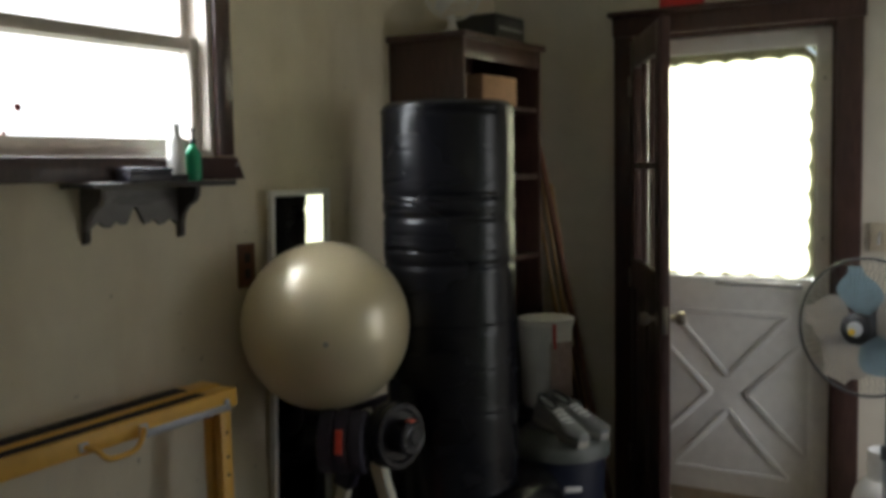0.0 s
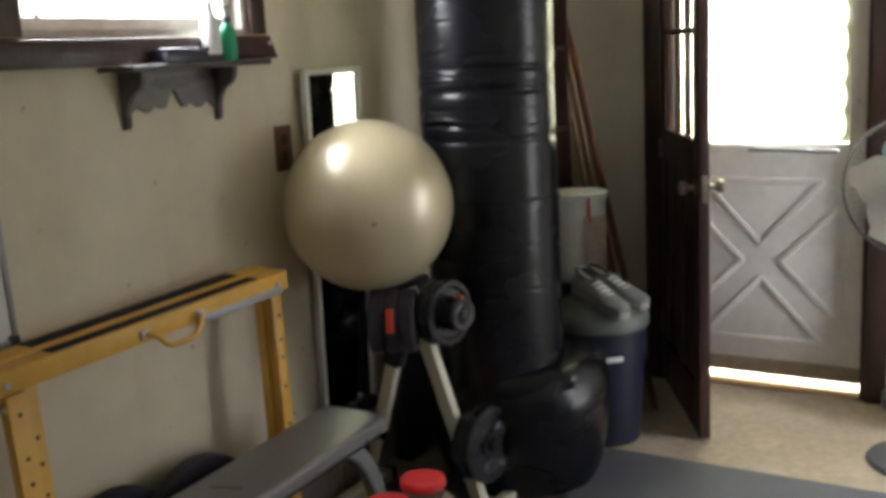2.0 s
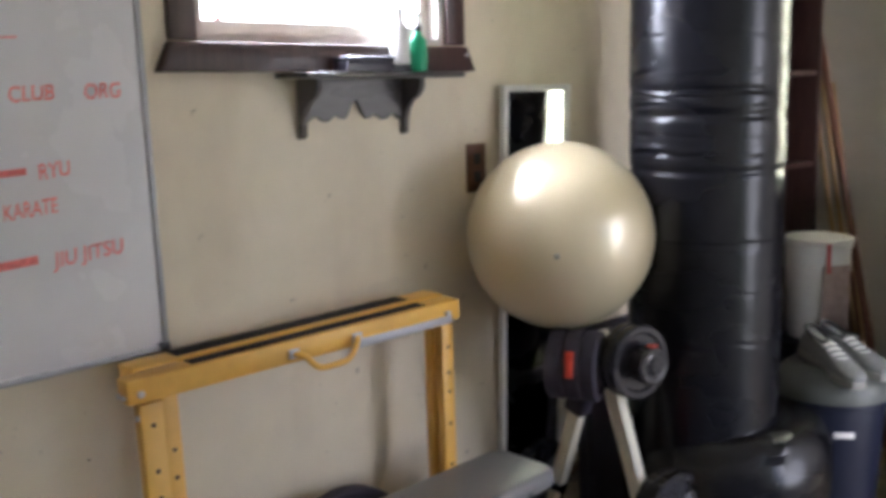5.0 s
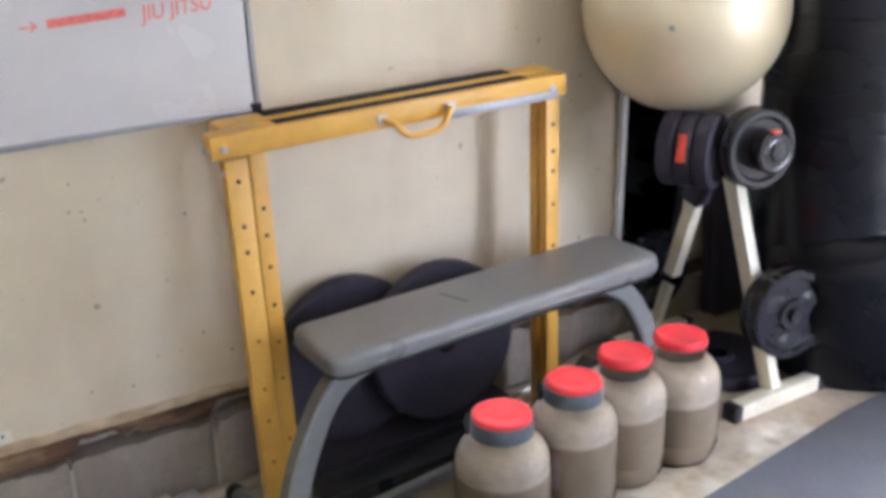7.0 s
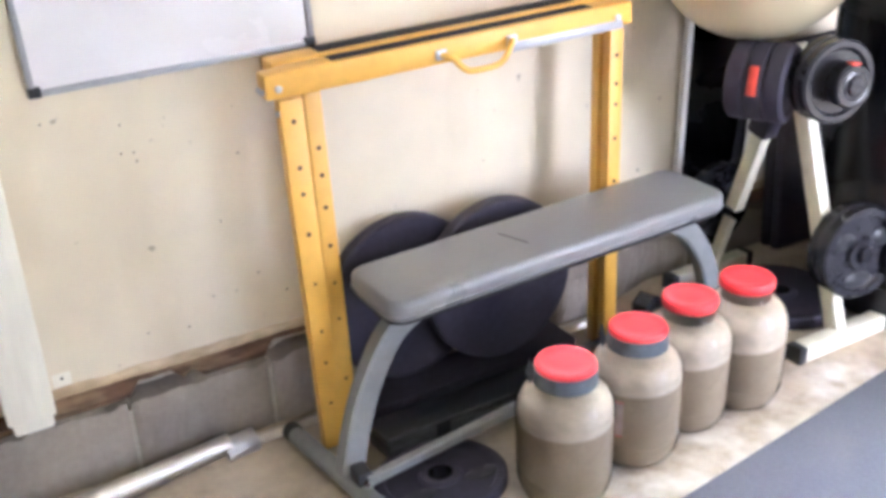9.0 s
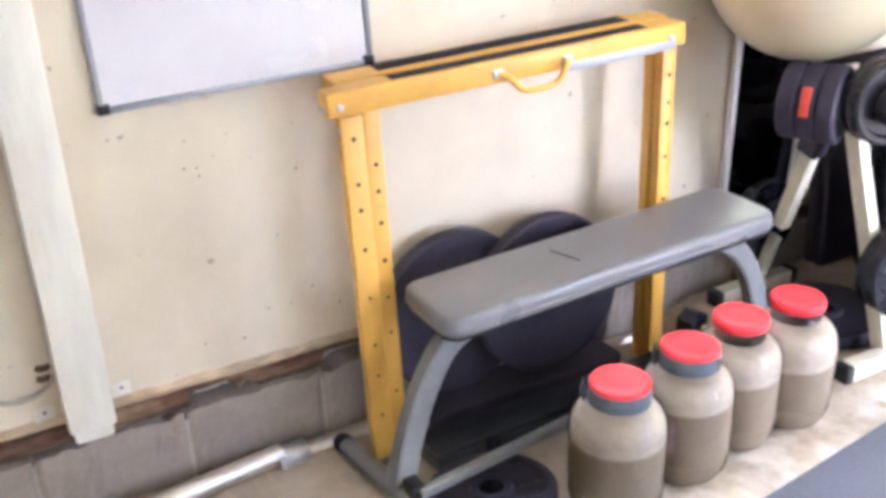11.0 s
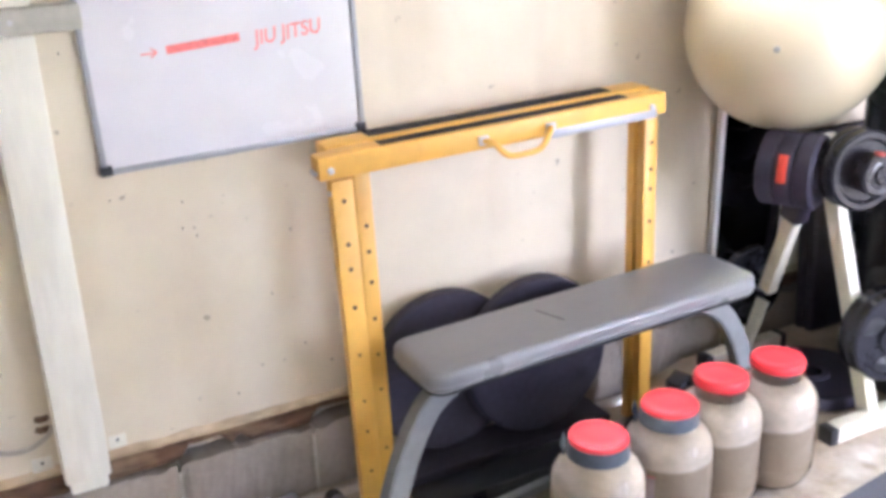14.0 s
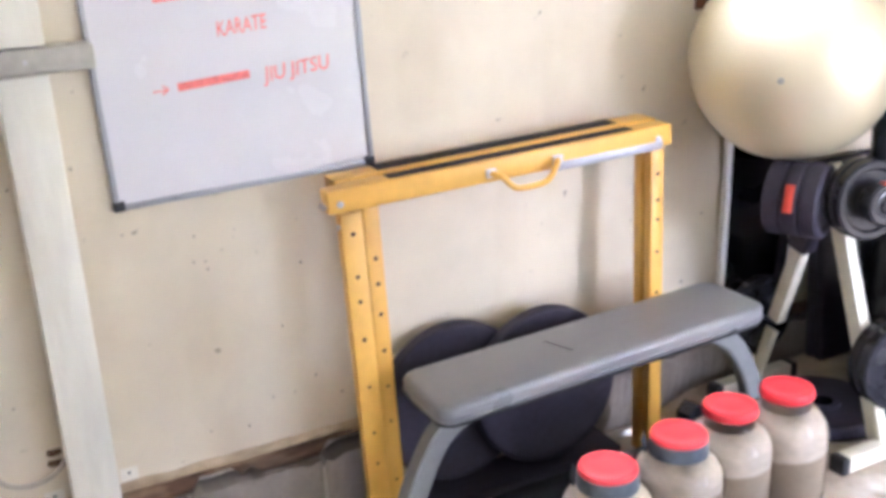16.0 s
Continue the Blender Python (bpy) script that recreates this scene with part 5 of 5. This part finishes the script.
for s in (-1, 1):
    k = part("knob", lathe([(0, 0), (0.028, 0.0), (0.03, 0.004), (0.012, 0.010), (0.011, 0.032), (0.022, 0.038), (0.029, 0.050), (0.026, 0.066), (0.012, 0.072), (0, 0.073)], 24, m=axis_pose((L - 0.06, s * T / 2, 1.055), (0, s, 0))), BRASS, dl, "dull brass knob")
part("edge_latch", box(L, L + 0.003, -0.012, 0.012, 1.0, 1.11, 0.001), BRASS, dl)
for z in (0.25, 1.1, 2.0):
    part("hinge", rod((0.0, -T / 2 - 0.004, z), (0.0, -T / 2 - 0.004, z + 0.09), 0.007, n=10), BRASS, dl)
b = thing("red_box", "flat red box lying on the door header", "box", (0.99, YB - 0.028, dz1 + 0.1155))
part("body", box(-0.10, 0.10, -0.02, 0.02, 0, 0.05, 0.003), REDPAINT, b)

# ---- right of the door ----
hk = thing("hook_rack", "small cream coat hook rack on the wall", "hook rack")
part("board", box(1.80, 1.98, YB - 0.014, YB - 0.001, 1.265, 1.385, 0.003), HOOKBOARD, hk)
for x in (1.84, 1.885, 1.94):
    part("hook", tube(smooth_path([(x, YB - 0.014, 1.345), (x, YB - 0.035, 1.33), (x, YB - 0.045, 1.30), (x, YB - 0.06, 1.305), (x, YB - 0.062, 1.325)]), 0.0045, 8), ALU, hk)
tk = thing("gas_cylinder", "white steel gas cylinder standing on the floor", "gas cylinder", pose(1.91, 4.46, FZ) @ Matrix.Scale(0.93, 4))
part("foot_ring", lathe([(0.10, 0), (0.105, 0), (0.105, 0.05), (0.10, 0.05), (0.10, 0)], 36), BLACKPLASTIC, tk, "dark foot ring")
part("vessel", lathe([(0, 0.035), (0.08, 0.04), (0.125, 0.07), (0.142, 0.12), (0.145, 0.2), (0.1455, 0.215), (0.1455, 0.225), (0.145, 0.24), (0.142, 0.32), (0.128, 0.37), (0.095, 0.41), (0.05, 0.425), (0, 0.43)], 44), TANKWHITE, tk)
part("band", lathe([(0.1455, 0.288), (0.147, 0.29), (0.147, 0.296), (0.1455, 0.298)], 44), STRAPPAINT, tk, "grey weld band")
cl = bmesh.new()
for i in range(23):
    a, c = radians(30 + i * 13), radians(30 + (i + 1) * 13)
    for r0, r1 in ((0.078, 0.082),):
        v = [cl.verts.new((r * math.cos(t), r * math.sin(t), z)) for t in (a, c) for r in (r0, r1) for z in (0.405, 0.54)]
        cl.faces.new((v[0], v[1], v[5], v[4])), cl.faces.new((v[2], v[3], v[7], v[6])), cl.faces.new((v[1], v[3], v[7], v[5]))
bmesh.ops.remove_doubles(cl, verts=cl.verts[:], dist=0.0005)
part("collar", cl, TANKWHITE, tk, smooth=False)
part("valve", rod((0, 0, 0.42), (0, 0, 0.50), 0.018, n=14), BRASS, tk)
part("valve_wheel", rod((0, 0, 0.50), (0, 0, 0.525), 0.032, n=10, bevel=0.004), BLACKPLASTIC, tk, "black valve wheel")
lbx = part("label", box(0, 0.002, -0.03, 0.03, 0.18, 0.27, 0.0005), PALERED, tk, "faded red label")
lbx.matrix_local = pose(-0.105, -0.1035, 0, 0, 0, 224)
rg = thing("black_hose_reel", "small black rubber object beside the gas cylinder", "hose")
part("coil", tube([(1.80 + 0.05 * math.cos(a * 0.5), 4.60 + 0.05 * math.sin(a * 0.5), FZ + 0.012 + 0.0022 * a) for a in range(44)], 0.012, 8), BLACKPLASTIC, rg)
bb = thing("baseboard", "dark brown baseboard along the end wall", "baseboard", kind="structure")
part("board", box(dx1 + 0.106, XE, YB - 0.016, YB - 0.001, FZ, FZ + 0.09, 0.003), TRIMWOOD, bb)

pf = thing("pedestal_fan", "grey pedestal fan with pale blue blades", "fan", (1.965, 4.06, FZ))
part("base", lathe([(0, 0), (0.205, 0), (0.21, 0.006), (0.20, 0.02), (0.12, 0.035), (0.04, 0.045), (0.03, 0.07), (0, 0.07)], 48), FANGREY, pf, "round grey base")
part("pole", rod((0, 0, 0.06), (0, 0, 0.60), 0.02, n=20), ALU, pf)
part("pole", rod((0, 0, 0.60), (0, 0, 0.98), 0.014, n=20), ALU, pf)
part("collar", rod((0, 0, 0.575), (0, 0, 0.625), 0.028, n=20, bevel=0.004), FANGREY, pf)
HM = axis_pose((-0.070, -0.10, 1.078), (-0.25, -0.97, 0.05))
part("motor", lathe([(0, -0.14), (0.05, -0.135), (0.065, -0.10), (0.068, -0.03), (0.05, -0.015), (0, -0.015)], 28, m=HM), FANGREY, pf, "grey motor housing")
part("neck", rod((0, 0, 0.96), (-0.05, -0.02, 1.04), 0.025, n=16), FANGREY, pf)
FR = 0.248
wires = None
for k in range(72):
    c, s = math.cos(k * math.pi / 36), math.sin(k * math.pi / 36)
    wires = tube([HM @ Vector((r * c, r * s, z)) for r, z in ((0.055, 0.082), (0.15, 0.078), (0.21, 0.062), (0.238, 0.035), (FR, 0.0))], 0.0007, 4, bm=wires)
tagged(part("front_guard", wires, BLACKPLASTIC, pf, "fine dark wire guard"), kind="stuff")
wires = None
for k in range(60):
    c, s = math.cos(k * math.pi / 30), math.sin(k * math.pi / 30)
    wires = tube([HM @ Vector((r * c, r * s, z)) for r, z in ((FR, 0.0), (0.235, -0.04), (0.16, -0.06), (0.06, -0.062))], 0.0007, 4, bm=wires)
tagged(part("rear_guard", wires, BLACKPLASTIC, pf), kind="stuff")
part("rim", tube([HM @ Vector((FR * math.cos(a * math.pi / 36), FR * math.sin(a * math.pi / 36), 0)) for a in range(73)], 0.0055, 10), FANGREY, pf, "grey guard rim")
part("hub_badge", lathe([(0, 0.09), (0.03, 0.09), (0.055, 0.084), (0.058, 0.076), (0, 0.076)], 32, m=HM), BLACKPLASTIC, pf, "black centre boss")
part("badge", lathe([(0, 0.096), (0.026, 0.0955), (0.028, 0.0905), (0, 0.0905)], 24, m=HM), BADGE, pf, "silver and yellow badge")
part("badge_spot", lathe([(0, 0.0985), (0.012, 0.098), (0.013, 0.0962), (0, 0.0962)], 16, m=HM @ pose(-0.008, -0.012, 0)), BADGEYELLOW, pf, "yellow spot")
for k in range(5):
    b = bmesh.new()
    g = []
    for i in range(7):
        r = 0.05 + 0.17 * i / 6
        w = 0.035 + 0.062 * math.sin(math.pi * min(1, i / 5.2))
        g.append([b.verts.new((r, -w + 2 * w * j / 4 + 0.03 * i / 6, 0.02 + (0.5 - j / 4) * 0.05)) for j in range(5)])
    for p, q in zip(g, g[1:]):
        for j in range(4):
            b.faces.new((p[j], p[j + 1], q[j + 1], q[j]))
    bmesh.ops.solidify(b, geom=b.faces[:], thickness=0.002)
    b.transform(HM @ pose(0, 0, 0, 0, 0, k * 72 + 20))
    part("blade", b, FANBLUE if k in (1, 4) else FANPALE, pf, "translucent pale blade")


# ---- jars of sand ----
def sand_jar(at, fill, taped, label, tag=None, dusty=True):
    j = thing("sand_jar", label, "jar", at, "jars of sand")
    H = 0.327
    o = [(0.0, 0.004), (0.082, 0.002), (0.093, 0.008), (0.1025, 0.03), (0.1075, 0.052), (0.1045, 0.060), (0.1090, 0.069), (0.110, 0.21), (0.1075, 0.232), (0.0985, 0.252), (0.082, 0.268), (0.066, 0.277), (0.060, 0.286), (0.060, 0.300)]
    part("jar_wall", lathe(o, 48), PET, j, "clear plastic jar wall").visible_shadow = False
    k = [(r - 0.004, z + 0.003) for r, z in o[1:] if z < fill]
    part("sand", lathe([(0, 0.008)] + k + [(0.1055, fill), (0.04, fill + 0.006), (0, fill + 0.003)], 40), SAND, j, "dry brown sand fill")
    top = 0.289 if dusty else 0.279
    film = [(0.1056, fill + 0.001)] + [(r - 0.0042, z - 0.002) for r, z in o[7:] if fill < z < top]
    part("dust_film", lathe(film + [(r - 0.001, z) for r, z in film[::-1]], 40), DUST, j, "pale sandy dust clinging inside")
    if taped:
        part("tape", lathe([(0.066, 0.2785), (0.071, 0.280), (0.070, 0.295), (0.0695, 0.314), (0.0683, 0.3145)], 32), SILVERTAPE, j, "grey duct tape round the neck")
        fl = part("tape_end", box(-0.002, 0.002, -0.018, 0.018, -0.022, 0.022, 0.0015), SILVERTAPE, j)
        fl.matrix_local = pose(-0.062, -0.05, 0.283, 12, -10, 40)
    n = 60
    lid = bmesh.new()
    rows_ = []
    for r, z in ((0.058, 0.3035), (0.0665, 0.3035), (0.0675, 0.306), (0.0675, 0.320), (0.065, 0.3255), (0.058, 0.327), (0.054, 0.325), (0.03, 0.3255)):
        rows_.append([lid.verts.new(((r + (0.0009 * (q % 2) if 0.305 < z < 0.321 else 0)) * math.cos(2 * math.pi * q / n), (r + (0.0009 * (q % 2) if 0.305 < z < 0.321 else 0)) * math.sin(2 * math.pi * q / n), z)) for q in range(n)])
    for p, q in zip(rows_, rows_[1:]):
        for s in range(n):
            lid.faces.new((p[s], p[(s + 1) % n], q[(s + 1) % n], q[s]))
    lid.faces.new(rows_[-1])
    part("lid", lid, REDLID, j, "red plastic screw lid")
    if tag:
        lb = lathe([(0.1104, 0.10), (0.1104, 0.19)], 40)
        bmesh.ops.delete(lb, geom=[f for f in lb.faces if not (0.35 < math.atan2(f.calc_center_median().y, f.calc_center_median().x) + 2.2 < 1.3)], context="FACES")
        part("label", lb, LABELTAN, j, "paper label")
        for z0, z1 in ((0.10, 0.104), (0.186, 0.19)):
            e = lathe([(0.1109, z0), (0.1109, z1)], 40)
            bmesh.ops.delete(e, geom=[f for f in e.faces if not (0.35 < math.atan2(f.calc_center_median().y, f.calc_center_median().x) + 2.2 < 1.3)], context="FACES")
            part("label_border", e, REDFADE, j, "red border line")
    j.scale = (1.05, 1.05, 1.05 + (FZ - at[2]) * 3.06)
    return j


sand_jar((0.755, 1.885, floor_z(0.755, 1.885)), 0.19, True, "clear plastic jar half full of sand, red lid, taped neck")
sand_jar((0.721, 2.124, floor_z(0.721, 2.124)), 0.20, True, "clear plastic jar of sand with a paper label and tape", True)
sand_jar((0.678, 2.330, floor_z(0.678, 2.330)), 0.185, False, "clear plastic jar of sand with a bright red lid", None, False)
sand_jar((0.684, 2.522, floor_z(0.684, 2.522)), 0.17, False, "clear plastic jar with sand and a red screw lid", None, False)

# ---- outside ----
hedge = thing("hedge", "leafy green shrubs outside the door", "shrub", (0, 0, 0))
b = bmesh.new()
rr = random.Random(7)
for i in range(2600):
    p = Vector((rr.uniform(-3.5, 4.5), 8.6 + rr.gauss(0, 0.5), FZ + abs(rr.gauss(0.0, 1.3))))
    s = rr.uniform(0.05, 0.11)
    m = Matrix.Translation(p) @ Euler((rr.uniform(0, 6), rr.uniform(0, 6), rr.uniform(0, 6))).to_matrix().to_4x4()
    vs = [b.verts.new(m @ Vector(c)) for c in ((-s, 0, 0), (0, -s * 0.45, 0.01), (s, 0, 0), (0, s * 0.45, 0.01))]
    b.faces.new(vs)
part("leaves", b, LEAF, hedge, smooth=False)
for x in (-2.5, -0.5, 1.5, 3.5):
    part("stem", rod((x, 8.6, FZ - 0.2), (x + 0.2, 8.6, 1.6), 0.04, 0.015, n=8), STICKBROWN, hedge)
